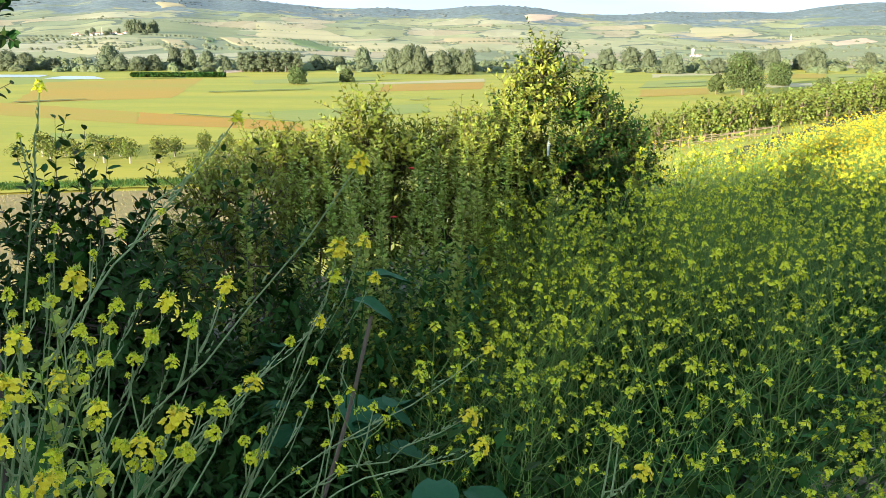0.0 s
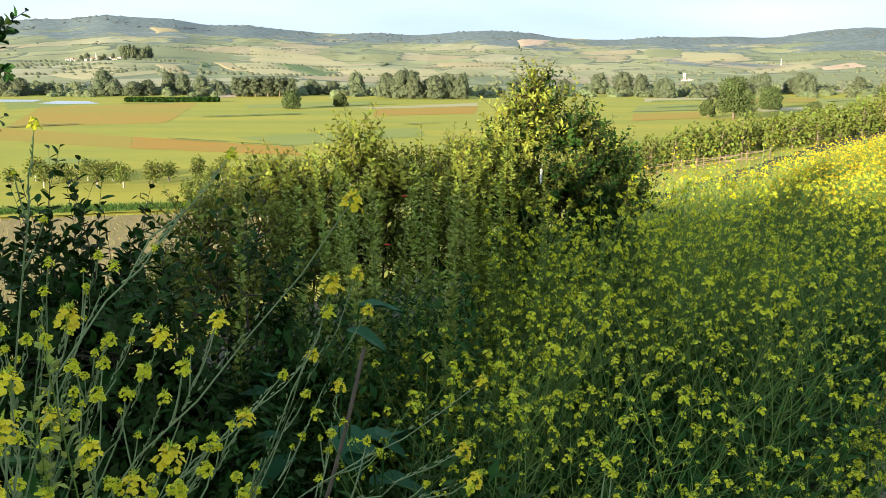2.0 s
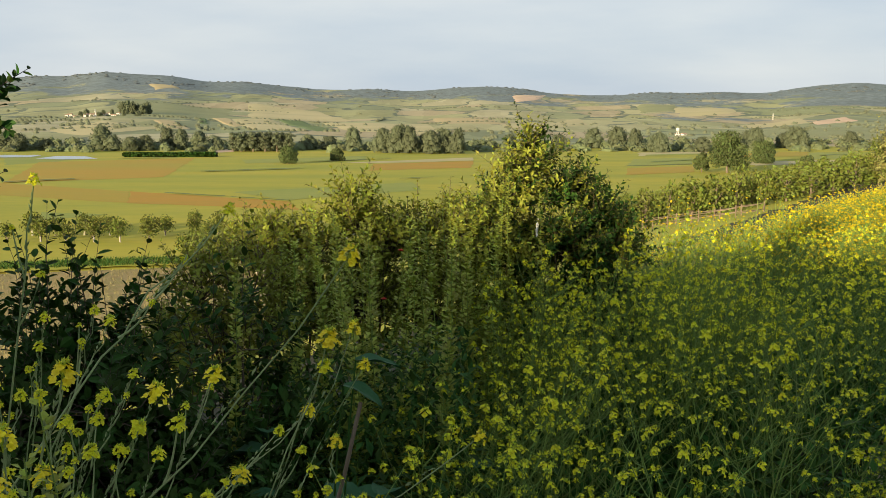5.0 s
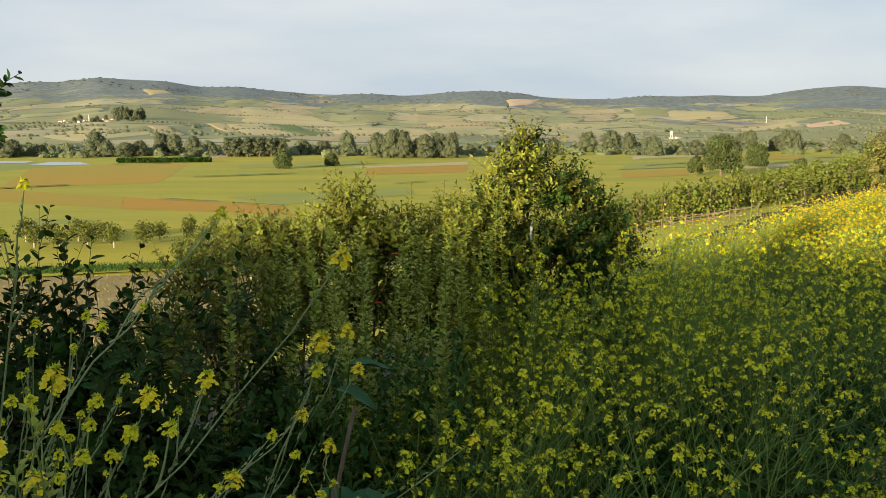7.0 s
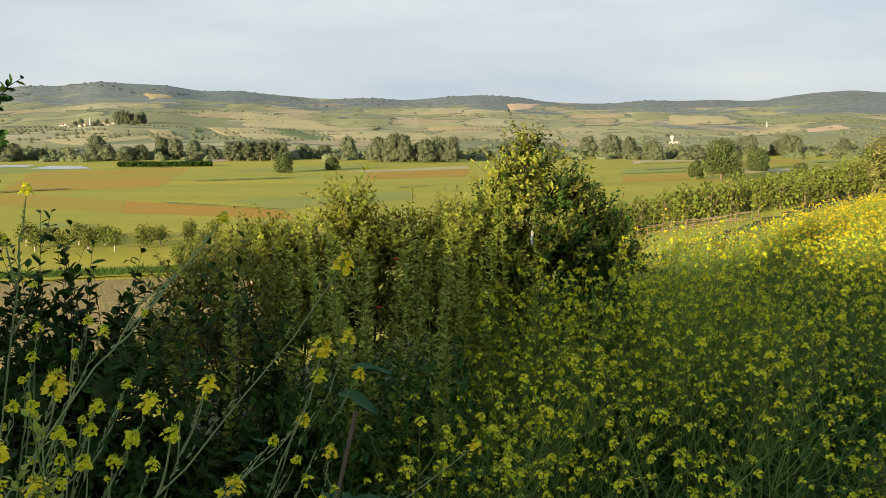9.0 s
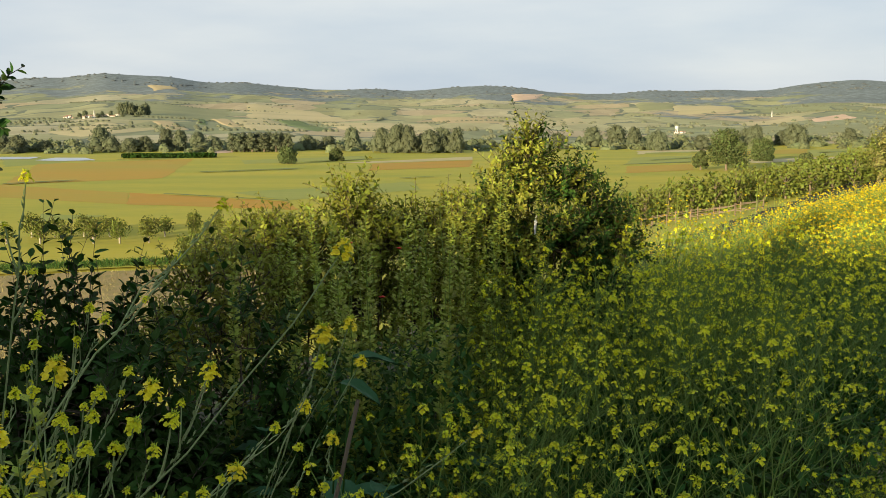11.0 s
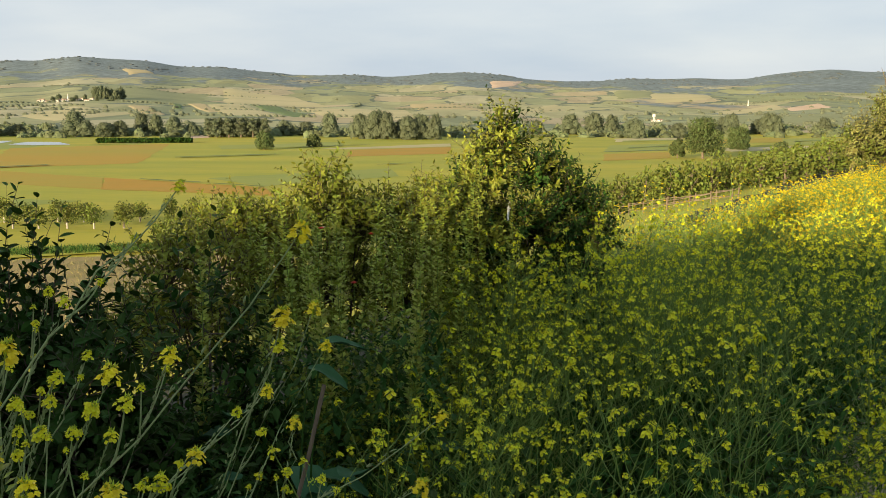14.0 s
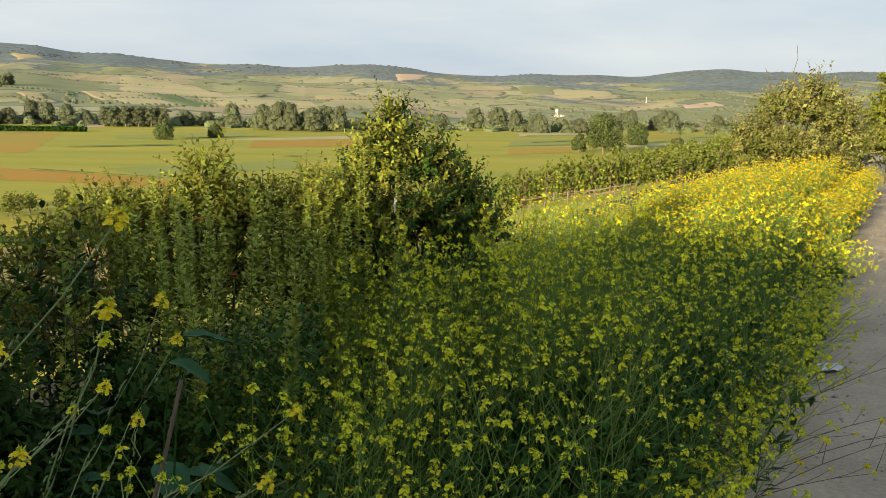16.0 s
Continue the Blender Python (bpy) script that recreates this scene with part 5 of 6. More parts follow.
def bush(name, label, category, x, y, lobes, twigs, per, leaf, mats, seed, reach=(0.10, 0.22), spikes=0, spike=(0.12, 0.28), oval=False, up=0.7, single=0, group="", tips=()):
    """A shrub of stems that fork into lobes, set all over with leafy twigs; a lobe: offset x, y, height over the datum, half widths x, y, z. spikes: upright shoots over its top. tips: the ends of single tall shoots, as offset x, y and height over the datum."""
    r = np.random.default_rng(seed)
    bx, by, bz = at_ground(x, y, 0.05)
    e = thing(name, label, category, group, (bx, by, bz))
    lob = np.array(lobes, float)
    cen, half = lob[:, :3] - np.array([0, 0, bz]), lob[:, 3:]
    wood = Geo()
    t = np.linspace(0, 1, 7)[None, :, None]
    foot = cen * np.array([0.2, 0.2, 0]) + r.normal(0, 0.02, (len(cen), 3)) * np.array([1, 1, 0])
    mid = cen * np.array([0.55, 0.55, 0.6])
    stems = (1 - t) ** 2 * foot[:, None] + 2 * t * (1 - t) * mid[:, None] + t ** 2 * cen[:, None]
    wood.tubes(stems, np.linspace(0.011, 0.004, 7)[None].repeat(len(cen), 0), 5)
    n = twigs + spikes
    pick = r.choice(len(cen), n, p=(half.prod(1) ** 0.67) / (half.prod(1) ** 0.67).sum())
    d = r.normal(size=(n, 3))
    d[:, 2] = np.where(d[:, 2] < -0.6, -d[:, 2], d[:, 2])
    d[twigs:, 2] = np.abs(d[twigs:, 2]) + 1.2
    d = unit(d)
    start = cen[pick] + d * half[pick] * r.uniform(0.35, 0.9, (n, 1))
    way = unit(d * np.array([1, 1, 0.6]) + np.array([0, 0, up]) + 0.4 * r.normal(size=(n, 3)))
    way[twigs:] = unit(np.array([0, 0, 1.0]) + 0.22 * r.normal(size=(spikes, 3)))
    L = r.uniform(*reach, n)
    L[twigs:] = r.uniform(*spike, spikes)
    for i, (dx, dy, z) in enumerate(tips):
        L[twigs + i] = r.uniform(0.36, 0.48)
        way[twigs + i] = unit(np.array([r.normal(0, 0.12), r.normal(0, 0.12), 1.0]))
        start[twigs + i] = np.array([dx, dy, z - bz]) - way[twigs + i] * L[twigs + i]
    k = 4
    u = np.linspace(0, 1, k)[None, :, None]
    bend = 0.25 * L[:, None] * unit(r.normal(size=(n, 3)))
    P = start[:, None] + way[:, None] * L[:, None, None] * u + bend[:, None] * u ** 2
    wood.tubes(P, np.linspace(0.0022, 0.0008, k)[None].repeat(n, 0), 3)
    arm = cen[pick][:, None] * (1 - u) + start[:, None] * u
    wood.tubes(arm[::3], np.linspace(0.004, 0.002, k)[None].repeat(len(arm[::3]), 0), 3)
    part("branch_frame", wood, ["twig"], e, smooth=True)
    ix = np.repeat(np.arange(n), per)
    a = np.tile((np.arange(per) + 0.6) / per, n) ** 0.85
    f = np.minimum(a, 0.999) * (k - 1)
    j = f.astype(int)
    w = (f - j)[:, None]
    pos = P[ix, j] * (1 - w) + P[ix, j + 1] * w
    along = unit(P[ix, j + 1] - P[ix, j])
    b1 = unit(np.cross(along, np.array([0.3, 0.5, 0.81])))
    b2 = np.cross(along, b1)
    turn = np.tile(np.arange(per) * 2.4, n) + np.repeat(r.uniform(0, 6, n), per)
    side = b1 * np.cos(turn)[:, None] + b2 * np.sin(turn)[:, None]
    dl = unit(along * 0.55 + side * 0.9 + 0.2 * r.normal(size=side.shape))
    rot = axes_along(dl, along + np.array([0, 0, 0.5]) + 0.3 * r.normal(size=side.shape))
    sz = leaf * r.uniform(0.6, 1.2, len(ix)) * (1.1 - 0.45 * a)
    lv, lf = (OVAL_V, OVAL_F) if oval else (LEAF_V, LEAF_F)
    for q in range(single):
        ob = part("leaf", DARK_LEAF_MESH, None, e)
        ob.matrix_basis = Matrix.Translation(pos[q]) @ Matrix(rot[q].tolist()).to_4x4() @ Matrix.Scale(sz[q], 4)
    for i, m in enumerate(mats):
        g = Geo()
        on = (ix % len(mats) == i) & (np.arange(len(ix)) >= single)
        g.scatter(lv, lf, pos[on], rot[on], sz[on])
        part("foliage", g, [m], e)
    return e


# the tall shrub and the dense dark one beside it
bush("wild_shrub", "tall leafy wild shrub with upright light green shoots", "shrub", 0.45, 5.25, [
    (0.08, 0.0, 1.34, 0.09, 0.12, 0.2), (-0.02, 0.0, 1.14, 0.15, 0.16, 0.22), (-0.16, -0.05, 0.98, 0.12, 0.16, 0.22), (-0.06, -0.1, 0.78, 0.2, 0.2, 0.28), (-0.28, -0.05, 0.75, 0.12, 0.16, 0.24), (0.0, -0.05, 0.35, 0.36, 0.28, 0.33)],
    1150, 14, 0.045, ["shrub_leaf", "shrub_leaf", "dark_leaf", "shoot_leaf", "spire_leaf"], 11, spikes=50, spike=(0.12, 0.22))
# mostly dark leaves stand in for its shaded inside, lighter ones for highlights
bush("wild_shrub", "dense shrub with glossy pointed leaves, darkened as in shade", "shrub", 0.85, 5.3, [
    (-0.08, 0.0, 1.14, 0.11, 0.16, 0.16), (0.1, 0.0, 1.02, 0.11, 0.16, 0.16), (0.19, -0.05, 0.82, 0.12, 0.16, 0.22), (-0.05, -0.1, 0.8, 0.2, 0.18, 0.24), (-0.2, -0.2, 0.86, 0.2, 0.14, 0.22), (0.05, -0.05, 0.42, 0.28, 0.26, 0.33)],
    950, 14, 0.045, ["dark_leaf", "shrub_leaf", "dark_leaf", "dark_leaf", "shrub_leaf", "dark_leaf", "dark_leaf"], 12, spikes=26, spike=(0.08, 0.2))
bush("wild_shrub", "slender light green shrub with upright shoots", "shrub", -0.42, 4.6, [
    (-0.03, 0.0, 1.05, 0.14, 0.15, 0.24), (0.12, 0.0, 0.92, 0.13, 0.15, 0.2), (0.0, 0.0, 0.6, 0.26, 0.22, 0.35)],
    330, 16, 0.046, ["shrub_leaf", "shoot_leaf"], 13, spikes=16, spike=(0.12, 0.26))
bush("wild_shrub", "mid-green thicket shrub among tall weeds", "shrub", -0.05, 4.75, [
    (-0.1, 0.0, 0.92, 0.2, 0.18, 0.2), (0.12, 0.0, 0.98, 0.2, 0.18, 0.18), (0.0, -0.05, 0.55, 0.32, 0.22, 0.35)],
    420, 15, 0.043, ["shrub_leaf", "shoot_leaf", "shrub_leaf"], 14, spikes=22, spike=(0.08, 0.18))
bush("wild_shrub", "mid-green thicket shrub with yellowing shoots", "shrub", -0.8, 4.6, [
    (-0.12, 0.0, 0.92, 0.2, 0.2, 0.2), (0.14, 0.0, 0.9, 0.18, 0.2, 0.2), (0.0, 0.0, 0.5, 0.34, 0.25, 0.35)],
    420, 15, 0.043, ["shoot_leaf", "shrub_leaf"], 15, spikes=26, spike=(0.1, 0.22))
bush("wild_shrub", "low leafy thicket shrub in shade", "shrub", -1.0, 4.0, [
    (-0.1, 0.0, 0.8, 0.16, 0.2, 0.22), (0.14, 0.0, 0.85, 0.16, 0.2, 0.2), (0.0, 0.0, 0.45, 0.3, 0.25, 0.35)],
    300, 12, 0.042, ["shrub_leaf", "shoot_leaf"], 22, spikes=16, spike=(0.1, 0.2))
bush("wild_shrub", "low sunlit shrub at the edge of the fallow", "shrub", -1.45, 4.6, [
    (-0.1, 0.0, 0.42, 0.14, 0.18, 0.16), (0.14, 0.0, 0.5, 0.14, 0.18, 0.16), (0.0, 0.0, 0.35, 0.28, 0.22, 0.3)],
    190, 12, 0.042, ["shrub_leaf", "shoot_leaf"], 27, spikes=12, spike=(0.08, 0.18))
SHOOTS = ((-1.39, 2.95, 1.35), (-1.33, 2.9, 1.27), (-1.22, 2.95, 1.31), (-1.25, 2.9, 1.23), (-1.12, 2.95, 1.17), (-1.04, 3.0, 1.14), (-0.91, 3.0, 1.2), (-0.94, 2.95, 1.12), (-1.43, 2.95, 1.21), (-1.0, 3.0, 1.08),
          (-0.83, 3.25, 1.12), (-0.76, 3.3, 1.17), (-0.70, 3.3, 1.12), (-1.17, 2.9, 1.2), (-0.87, 3.05, 1.1), (-1.08, 2.9, 1.1), (-1.36, 3.0, 1.3), (-1.20, 3.0, 1.28))
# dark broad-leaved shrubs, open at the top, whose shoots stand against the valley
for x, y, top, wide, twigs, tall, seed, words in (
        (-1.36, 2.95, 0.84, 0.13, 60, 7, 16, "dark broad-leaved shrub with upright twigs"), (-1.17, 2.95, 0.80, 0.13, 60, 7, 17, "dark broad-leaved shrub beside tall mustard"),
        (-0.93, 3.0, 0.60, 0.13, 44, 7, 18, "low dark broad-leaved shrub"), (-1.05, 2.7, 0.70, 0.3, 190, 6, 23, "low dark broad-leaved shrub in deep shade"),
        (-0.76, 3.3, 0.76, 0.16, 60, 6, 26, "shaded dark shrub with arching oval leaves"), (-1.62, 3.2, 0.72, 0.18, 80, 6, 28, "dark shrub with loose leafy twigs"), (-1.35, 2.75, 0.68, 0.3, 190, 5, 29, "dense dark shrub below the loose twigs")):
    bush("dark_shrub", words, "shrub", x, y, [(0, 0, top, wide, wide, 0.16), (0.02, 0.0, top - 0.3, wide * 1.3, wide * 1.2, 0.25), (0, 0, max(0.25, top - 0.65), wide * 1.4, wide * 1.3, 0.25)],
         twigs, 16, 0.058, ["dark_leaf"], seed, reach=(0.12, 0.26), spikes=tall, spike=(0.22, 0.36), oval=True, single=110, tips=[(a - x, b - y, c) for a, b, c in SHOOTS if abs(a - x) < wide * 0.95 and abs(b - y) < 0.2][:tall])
bush("dark_shrub", "dark leafy sapling with drooping leaves", "shrub", -1.32, 2.2, [(0.21, 0, 1.62, 0.05, 0.06, 0.08), (0.1, 0, 1.45, 0.03, 0.05, 0.08), (0.07, 0, 1.2, 0.04, 0.07, 0.15), (0.0, 0, 0.7, 0.06, 0.06, 0.12)],
     44, 9, 0.042, ["dark_leaf"], 24, reach=(0.06, 0.13), spikes=5, spike=(0.12, 0.2), oval=True)
bush("roadside_bush", "grey-green roadside bush with bare twigs on top", "bush", 8.5, 15.0, [
    (0.15, 0.0, 1.72, 0.5, 0.5, 0.28), (-0.25, 0.0, 1.4, 0.65, 0.7, 0.4), (0.5, 0.0, 1.35, 0.55, 0.6, 0.4), (-0.85, 0.0, 0.85, 0.45, 0.6, 0.45), (0.85, 0.0, 0.95, 0.4, 0.6, 0.45), (0.0, 0.0, 0.55, 1.1, 0.9, 0.45)],
    1200, 13, 0.086, ["hawthorn_leaf", "hawthorn_leaf", "orchard_leaf"], 19, reach=(0.18, 0.46), spikes=40, spike=(0.25, 0.55), up=0.5)
bush("roadside_tree", "upright bright green roadside tree", "tree", 11.75, 17.3, [
    (0.0, 0.0, 2.0, 0.25, 0.25, 0.45), (0.0, 0.0, 1.4, 0.5, 0.5, 0.45), (0.0, 0.0, 0.7, 0.7, 0.65, 0.5)],
    460, 11, 0.12, ["orchard_leaf", "shoot_leaf"], 20, reach=(0.15, 0.35), spikes=24, spike=(0.2, 0.45))

# trees behind the camera that keep the foreground in shade
hedge = [tree_thing("hedge_tree", "dense low tree of the roadside hedge", "tree", dict(h=4.0, width=3.4, clear=0.1, lobes=16, leaves=1900, leaf_size=0.32, seed=180 + i), "tree_leaf", "hedge behind the road") for i in range(2)]
spots = []
HEDGE = [(-12.5, 1.0, 3.2), (-10.75, 1.0, 3.3), (-9.0, 1.0, 2.95), (-7.25, 1.0, 3.15), (-5.5, 1.0, 3.1), (-3.9, 0.85, 2.9),
         (-3.05, 0.55, 2.96), (-2.5, 0.55, 3.04), (-1.95, 0.55, 3.16), (-1.4, 0.55, 3.2), (-0.95, 0.5, 3.18), (-0.45, 0.4, 2.95), (0.4, 0.5, 3.0), (1.6, 0.95, 2.8), (3.25, 1.0, 2.7)]
for s, width, top in HEDGE:
    bx, by = -7.5 * SUN_TRAVEL[0] + s * SUN_TRAVEL[1], -7.5 * SUN_TRAVEL[1] - s * SUN_TRAVEL[0]
    spots.append((bx, by, width, (top - float(height(bx, by))) / 4.22))
copies(hedge, spots)

# ---- tall weeds ----
def spire(x, y, top, seed, label, leaf=0.029):
    """An upright weed: a straight stem clothed in whorls of small leaves."""
    r = np.random.default_rng(seed)
    z0 = float(height(x, y)) - 0.03
    h = top - z0
    e = thing("spire_weed", label, "plant", "upright weeds before the shrubs", (x, y, z0))
    k = 6
    P = np.column_stack([np.cumsum(r.normal(0, 0.016, (k, 2)), 0) + np.outer(np.linspace(0, 1, k), r.normal(0, 0.07, 2)), np.linspace(0, h, k)])
    g = Geo()
    g.tubes(P[None], np.linspace(0.003, 0.001, k)[None], 4)
    part("stem", g, ["stem"], e, smooth=True)
    n = int(r.uniform(340, 480))
    u = 0.12 + 0.88 * r.random(n)
    pos = np.stack([np.interp(u, np.linspace(0, 1, k), P[:, c]) for c in range(3)], -1)
    th = r.uniform(0, 2 * math.pi, n)
    d = unit(np.stack([np.cos(th), np.sin(th), 0.5 + 0.4 * r.random(n)], -1))
    pos = pos + d * (0.3 * leaf + 1.4 * leaf * (1 - u) * r.random(n))[:, None]
    g = Geo()
    g.scatter(LEAF_V * np.array([1.7, 1, 1]), LEAF_F, pos, axes_along(d), leaf * r.uniform(0.6, 1.2, n) * (1.3 - 0.7 * u))
    part("foliage", g, ["spire_leaf"], e)


for i in range(40):
    px = -0.24 + 0.31 * ((i * 0.618) % 1.0)
    d = 3.1 + 1.3 * ((i * 0.37) % 1.0)
    spire(px * d, d, 1.62 - d * (0.098 + 0.05 * ((i * 0.73) % 1.0)) - (0.08 if px < -0.15 else 0), 300 + i, "upright green weed with small whorled leaves")
for i in range(8):
    d = 4.4 + 0.25 * (i % 3)
    spire((0.015 + 0.012 * i) * d, d, 1.62 - d * (0.085 - 0.004 * i + 0.02 * (i % 2)), 360 + i, "tall green weed against the shrub")
spire(-0.43, 1.0, 1.31, 380, "upright green weed close to the road edge", 0.02)
spire(-0.47, 1.02, 1.2, 381, "upright green weed close to the road edge", 0.02)


def broad_leaf(x, y, z, heading, size, droop, label):
    """A big arching leaf on its own stalk from the ground."""
    e = thing("broad_weed", label, "plant", "broad-leaved weeds in the shade", (x, y, float(height(x, y)) - 0.02))
    hh = z - float(height(x, y)) + 0.02
    hd = radians(heading)
    fw = np.array([math.sin(hd), math.cos(hd), 0.0])
    top = fw * 0.06 + np.array([0, 0, hh])
    g = Geo()
    g.tubes(curve_points((0, 0, 0), (0, 0, hh * 0.6), top, 6)[None], np.linspace(0.0045, 0.0025, 6)[None], 5)
    part("stalk", g, ["weed"], e, smooth=True)
    rows, cols = 9, 7
    u, w = np.meshgrid(np.linspace(0, 1, rows), np.linspace(-1, 1, cols), indexing="ij")
    half = 0.30 * np.sin(np.clip(u * 0.93 + 0.07, 0, 1) * math.pi) ** 0.7 * (1 - 0.25 * u)
    side = np.array([fw[1], -fw[0], 0.0])
    V = top + fw * (u * size)[..., None] + side * (w * half * size)[..., None]
    V[..., 2] += -droop * size * u ** 2 + 0.10 * size * np.abs(w) * half / 0.3 + 0.02 * size * np.sin(w * 9 + u * 12)
    i, j = np.meshgrid(np.arange(rows - 1), np.arange(cols - 1), indexing="ij")
    f = np.stack([i * cols + j, i * cols + j + 1, (i + 1) * cols + j + 1, (i + 1) * cols + j], -1).reshape(-1, 4)
    g = Geo()
    g.put(V, f)
    part("leaf", g, ["burdock"], e, smooth=True)


for i in range(16):
    d = 1.9 + 1.1 * ((i * 0.618) % 1.0)
    px = -0.22 + 0.25 * ((i * 0.37) % 1.0)
    broad_leaf(px * d, d, 0.35 + 0.3 * ((i * 0.53) % 1.0), (i * 97) % 360, 0.14 + 0.07 * ((i * 0.29) % 1), 0.5, "broad blue-green leaf on a stout stalk")
broad_leaf(-0.30, 2.4, 0.96, 75, 0.13, 0.25, "broad blue-green leaf on a stout stalk")
broad_leaf(-0.33, 2.4, 0.90, 110, 0.12, 0.45, "broad blue-green leaf on a stout stalk")

# a thick pale dead stem leaning in the shade
e = thing("dead_stalk", "thick pale dry stalk leaning among weeds", "plant", "", at_ground(-0.62, 2.1))
g = Geo()
p = np.array(at_ground(-0.62, 2.1))
g.tubes((curve_points((0, 0, 0), (0.28, 0.0, 0.5), np.array([-0.20, 2.1, 0.94]) - p, 8))[None], np.linspace(0.0065, 0.005, 8)[None], 8)
part("stem", g, ["post"], e, smooth=True)

# bare twigs over the roadside bush
e = thing("dead_branch", "bare thin branches rising from a bush", "branch", "", at_ground(8.25, 15.0))
for tip in ((0.05, 0.0, 2.95), (-0.45, 0.1, 2.55), (-0.2, 0.1, 2.45), (0.5, 0.0, 2.6), (0.75, -0.1, 2.4)):
    g = Geo()
    b = np.array([tip[0] * 0.4, 0, 1.4])
    pts = curve_points(b, (np.array(tip) + b) / 2 + np.array([0.08, 0, 0.1]), tip, 7)
    pts[1:-1] += rng.normal(0, 0.02, (5, 3))
    g.tubes(pts[None], np.linspace(0.012, 0.004, 7)[None], 5)
    part("twig", g, ["twig_dead"], e, smooth=True)

# ---- road side ----
n = 1500
xs, ys = [], []
for i in range(n):
    a = rng.uniform(1.5, 24)
    q = -0.15 + abs(rng.normal(0, 0.5)) if i % 3 else rng.uniform(0, 4)
    x, y = road_xy(a, q)
    xs.append(x)
    ys.append(y)
xs, ys = np.array(xs), np.array(ys)
g = Geo()
O = np.array([(1, 0, 0), (0, 1, 0), (-1, 0, 0), (0, -1, 0), (0, 0, 0.7), (0, 0, -0.6), (0.6, 0.6, 0.3), (-0.6, 0.5, 0.35)])
OF = np.array([(0, 6, 4), (6, 1, 4), (1, 7, 4), (7, 2, 4), (2, 3, 4), (3, 0, 4), (6, 0, 5), (1, 6, 5), (7, 1, 5), (2, 7, 5), (3, 2, 5), (0, 3, 5)])
g.scatter(O, OF, np.stack([xs, ys, height(xs, ys) + 0.035], -1), axes_along(rand_dir(n) * np.array([1, 1, 0.1])), rng.uniform(0.003, 0.012, n) * np.where(rng.random(n) > 0.97, 2.2, 1))
tagged(new("gravel", g.mesh("gravel", ["stone"])), "loose small stones along the dirt road", "gravel", kind="stuff")


def crumpled(name, label, category, x, y, z, w, l, rz, mat, amp=0.02, flat=True):
    """A crumpled sheet with thickness."""
    k = 9
    u, v = np.meshgrid(np.linspace(-0.5, 0.5, k), np.linspace(-0.5, 0.5, k), indexing="ij")
    X, Y = u * w * (1 + 0.15 * np.sin(v * 9)), v * l * (1 + 0.2 * np.sin(u * 7 + 1))
    Z = amp * (0.6 + 0.5 * np.sin(u * 13 + v * 5) * np.cos(v * 11 - u * 3))
    top = np.stack([X, Y, Z], -1).reshape(-1, 3)
    i, j = np.meshgrid(np.arange(k - 1), np.arange(k - 1), indexing="ij")
    f = np.stack([i * k + j, (i + 1) * k + j, (i + 1) * k + j + 1, i * k + j + 1], -1).reshape(-1, 4)
    g = Geo()
    g.put(top, f)
    g.put(top - np.array([0, 0, 0.002]), f[:, ::-1])
    ob = tagged(new(name, g.mesh(name, [mat], smooth=True)), label, category)
    ob.matrix_basis = pose(x, y, z, 0 if flat else 80, 0 if flat else 12, rz)
    return ob


lx, ly = 3.17, 4.93
crumpled("plastic_litter", "crumpled white plastic scrap on the road edge", "litter", lx, ly, float(height(lx, ly)) + 0.04, 0.20, 0.13, 20, "litter", 0.025)
crumpled("plastic_strip", "torn white plastic strip caught in a shrub", "litter", 0.50, 4.70, 1.06, 0.012, 0.09, 25, "litter", 0.012, flat=False)
for x, y, s in ((4.95, 8.0, 0.09), (5.15, 8.15, 0.12), (5.05, 7.75, 0.06)):
    g = Geo()
    g.scatter(O, OF, np.zeros((1, 3)), np.eye(3)[None], np.array([[s, s * 1.5, s * 0.7]]))
    ob = tagged(new("clod", g.mesh("clod", ["bank"])), "dark clod of earth at the road edge", "clod")
    ob.matrix_basis = pose(x, y, float(height(x, y)) + 0.045, 0, 0, 40 * s * 100)

# thin dry stalks leaning over the road edge
for i in range(5):
    a = 2.9 + 0.27 * i
    x, y = road_xy(a, -0.55)
    e = thing("leaning_stalk", "thin brown stalk with sparse yellow flowers leaning over the road", "plant", "stalks leaning over the road", at_ground(x, y))
    tx, ty = road_xy(a + rng.uniform(0.2, 0.9), rng.uniform(0.1, 0.55))
    tip = np.array([tx - x, ty - y, rng.uniform(0.3, 0.6)])
    pts = curve_points((0, 0, 0), (tip[0] * 0.3, tip[1] * 0.3, tip[2] * 0.8), tip, 8)
    g = Geo()
    g.tubes(pts[None], np.linspace(0.0028, 0.0009, 8)[None], 4)
    ends = []
    for k in range(5):
        s = pts[3 + k % 5]
        d = unit(unit(tip) + 0.8 * rng.normal(size=3) + np.array([0, 0, 0.4]))
        L = rng.uniform(0.08, 0.2)
        g.tubes(curve_points(s, s + d * L * 0.5, s + d * L + np.array([0, 0, 0.02]), 4)[None], np.linspace(0.0015, 0.0008, 4)[None], 3)
        ends.append((s + d * L + np.array([0, 0, 0.02]), d))
    part("stem", g, ["twig"], e, smooth=True)
    for p, d in ends + [(pts[-1], unit(tip))]:
        add_head(e, p, d + np.array([0, 0, 0.5]), rng.uniform(0.022, 0.034))

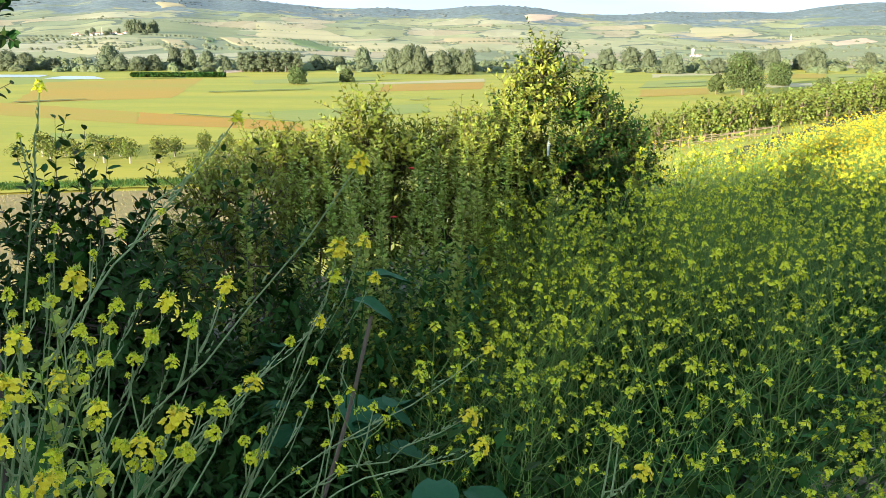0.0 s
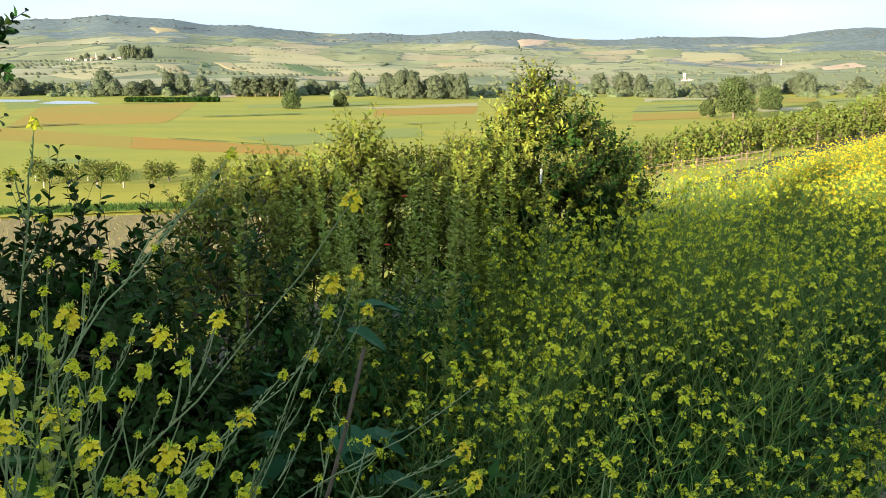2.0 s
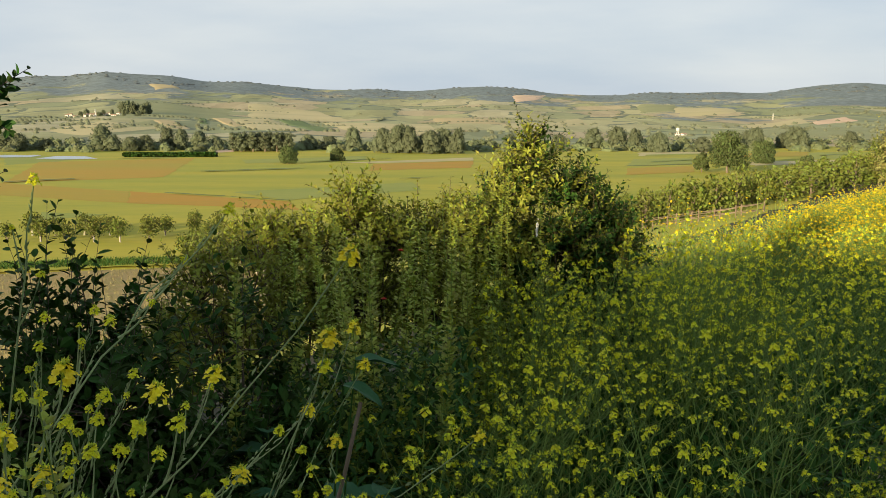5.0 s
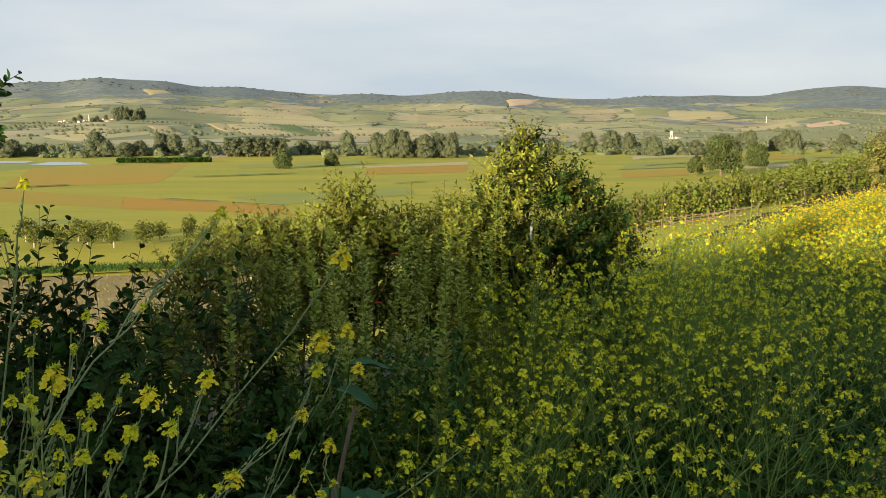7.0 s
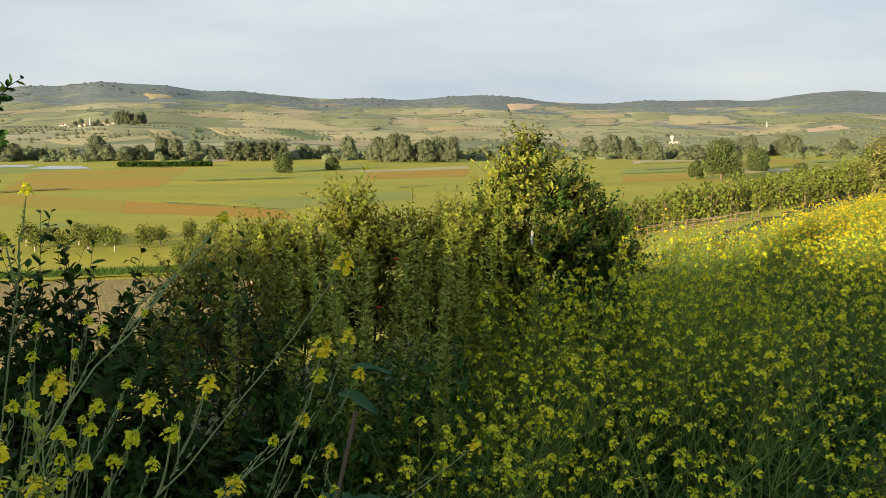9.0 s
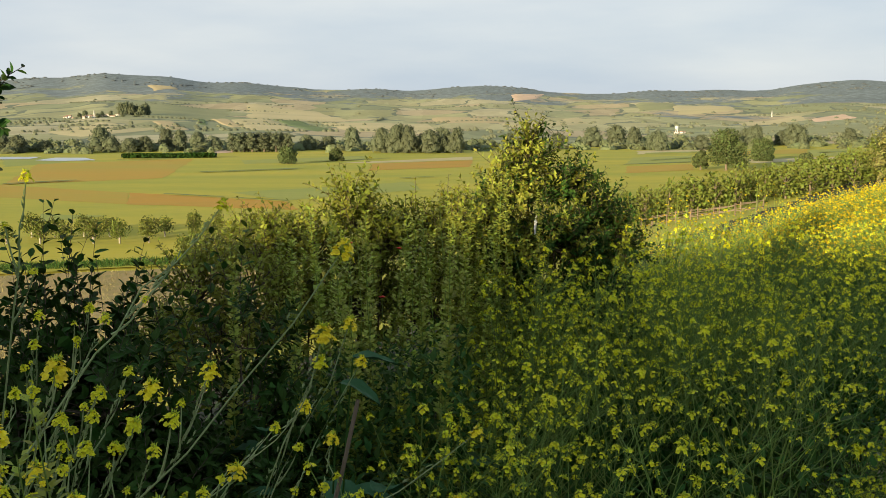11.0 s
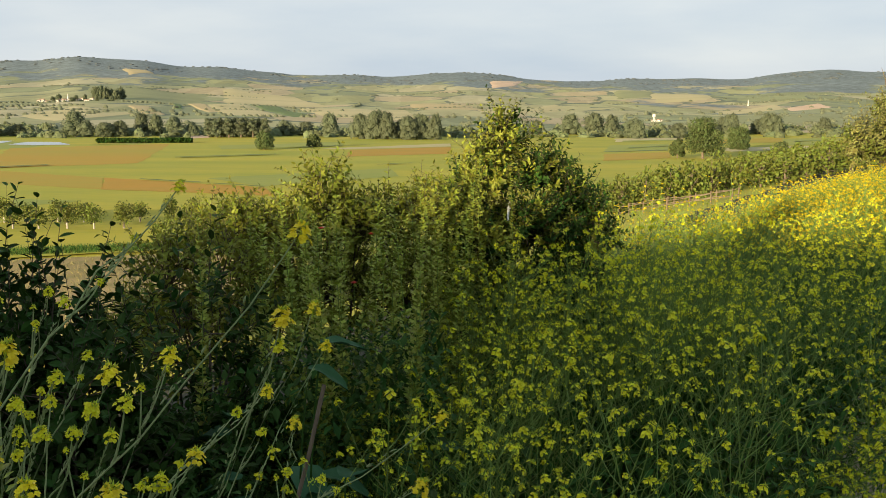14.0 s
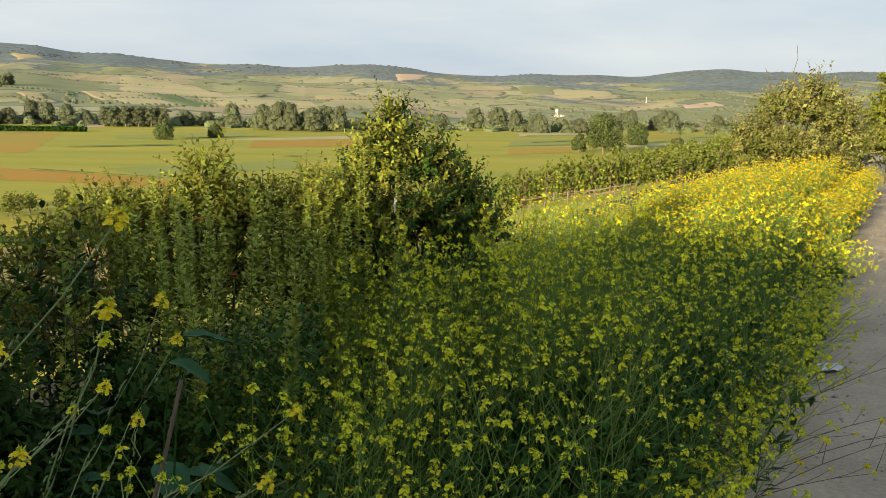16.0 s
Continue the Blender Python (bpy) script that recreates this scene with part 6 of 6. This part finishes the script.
# poppies low in the thicket
for x, y, z in ((-0.42, 4.0, 1.06), (-0.20, 4.1, 1.02), (-0.28, 4.05, 0.80)):
    e = thing("poppy", "small red poppy on a thin stem", "flower", "poppies in the thicket", (x, y, float(height(x, y)) - 0.02))
    h = z - float(height(x, y)) + 0.02
    g = Geo()
    g.tubes(curve_points((0, 0, 0), (0.02, 0, h * 0.6), (0.01, 0, h), 5)[None], np.full((1, 5), 0.0015), 4)
    part("stem", g, ["stem"], e, smooth=True)
    for k in range(4):
        g = Geo()
        d = unit(np.array([math.cos(k * 1.57), math.sin(k * 1.57), 0.6]))
        g.scatter(LEAF_V * np.array([2.4, 1, 1]), LEAF_F, np.array([(0.01, 0, h)]), axes_along(d[None]), np.array([0.022]))
        part("petal", g, ["red"], e)

# ---- rail fences on the slope ----
for row in range(2):
    e = thing("rail_fence", "pale weathered wooden rail fence along the orchard", "fence", "rail fences on the slope")
    feet = []
    for i in range(6):
        d = 64 + 2.5 * row - 1.2 * i + 0.6 * math.sin(i * 4)
        b = 0.226 + 0.026 * i + 0.009 * row + 0.003 * math.sin(i * 7 + row)
        p = np.array(at_ground(b * d, d, 0.15))
        feet.append(p)
        g = Geo()
        g.tubes((p + np.array([(0, 0, 0), (0.02 * math.sin(i * 3), 0, 0.6), (0.05 * math.sin(i * 3), 0, 1.0)]))[None], np.array([[0.055, 0.05, 0.04]]), 6)
        part("post", g, ["post"], e, smooth=True)
    for i in range(5):
        for z in (0.5, 0.86):
            g = Geo()
            up = np.array([0, 0, z + 0.04 * math.sin(i * 5 + z * 9)])
            g.tubes(np.array([[feet[i] + up, (feet[i] + feet[i + 1]) / 2 + up - np.array([0, 0, 0.03]), feet[i + 1] + up]]), np.array([[0.035, 0.03, 0.03]]), 5)
            part("rail", g, ["post"], e, smooth=True)

# ---- far villages and towers ----
def house(x, y, w, d, h, rz, group):
    e = thing("house", "small white plastered house with a red tiled roof", "house", group, at_ground(x, y, 0.4), rz)
    g = Geo()
    box(g, (-w / 2, -d / 2, 0), (w / 2, d / 2, h))
    part("wall", g, ["wall_white"], e)
    g = Geo()
    o, rh = 0.5, w * 0.24
    v = [(-w / 2 - o, -d / 2 - o, h), (w / 2 + o, -d / 2 - o, h), (w / 2 + o, d / 2 + o, h), (-w / 2 - o, d / 2 + o, h), (-w / 2 - o, 0, h + rh), (w / 2 + o, 0, h + rh)]
    g.put(v, [(0, 1, 5, 4), (2, 3, 4, 5), (3, 2, 1, 0)])
    g.put(v, [(0, 4, 3), (1, 2, 5)])
    part("roof", g, ["roof_red"], e)
    for k in range(2):
        g = Geo()
        box(g, (-w / 4 + k * w / 2 - 0.6, -d / 2 - 0.05, h * 0.35), (-w / 4 + k * w / 2 + 0.6, -d / 2 + 0.1, h * 0.75))
        part("window", g, ["window_dark"], e)


def minaret(x, y, h, label):
    e = thing("minaret", label, "tower", "", at_ground(x, y, 0.5))
    k = h / 17
    g = Geo()
    g.tubes(np.array([[(0, 0, 0), (0, 0, h * 0.15), (0, 0, h * 0.16), (0, 0, h * 0.62)]]), k * np.array([[1.6, 1.6, 1.0, 0.95]]), 12)
    part("shaft", g, ["wall_white"], e)
    g = Geo()
    g.tubes(np.array([[(0, 0, h * 0.60), (0, 0, h * 0.63), (0, 0, h * 0.66), (0, 0, h * 0.665)]]), k * np.array([[0.95, 1.5, 1.5, 0.9]]), 12)
    part("balcony", g, ["wall_white"], e)
    g = Geo()
    g.tubes(np.array([[(0, 0, h * 0.66), (0, 0, h * 0.82), (0, 0, h * 0.83), (0, 0, h)]]), k * np.array([[0.85, 0.8, 1.0, 0.05]]), 12)
    part("spire", g, ["steel"], e)


for i in range(13):
    b = -0.415 + 0.0048 * i + 0.0012 * math.sin(i * 5)
    d = 1392 + 26 * math.sin(i * 2.7)
    house(b * d, d, 5.2 + 1.6 * math.sin(i * 1.3), 4.5, 2.6 + 0.7 * math.sin(i * 2.2), 25 * math.sin(i * 3.1), "houses of the hill village")
minaret(-527, 1374, 12, "slim white minaret in a hill village")
minaret(586, 1596, 12, "slim white minaret on a far slope")
for i in range(2):
    b = 0.262 + 0.007 * i
    d = 860 + 30 * math.sin(i * 2.1)
    house(b * d, d, 4, 3.5, 2.0, 30 * math.sin(i), "houses of the valley hamlet")
e = thing("water_tower", "pale water tower on thin legs", "tower", "", at_ground(206, 786, 0.3))
for k in range(4):
    g = Geo()
    c, s = math.cos(k * 1.57 + 0.78), math.sin(k * 1.57 + 0.78)
    g.tubes(np.array([[(1.3 * c, 1.3 * s, 0), (0.8 * c, 0.8 * s, 6.5)]]), np.array([[0.22, 0.2]]), 6)
    part("leg", g, ["steel"], e)
g = Geo()
g.tubes(np.array([[(0, 0, 6.2), (0, 0, 6.6), (0, 0, 8.6), (0, 0, 9.3)]]), np.array([[0.6, 1.5, 1.5, 0.1]]), 14)
part("tank", g, ["wall_white"], e, smooth=True)
village_trees = [tree_thing("village_tree", "dark full tree by the hill village", "tree", dict(h=15, width=14, clear=1, lobes=16, leaves=360, leaf_size=1.8, core=0.62, seed=90 + i), "hazed_river_leaf", "trees of the hill village") for i in range(3)]
copies(village_trees, [((-0.40 + 0.009 * i + 0.003 * math.sin(i * 4)) * (1400 + 40 * math.sin(i * 2.3)), 1400 + 40 * math.sin(i * 2.3), 0.55 + 0.15 * math.sin(i), 0.5 + 0.1 * math.sin(i * 2)) for i in range(8)]
       + [((-0.353 + 0.0055 * i) * (1455 + 12 * math.sin(i * 3)), 1455 + 12 * math.sin(i * 3), 0.95 + 0.1 * math.sin(i * 2), 1.25 + 0.2 * math.sin(i * 1.4)) for i in range(6)])
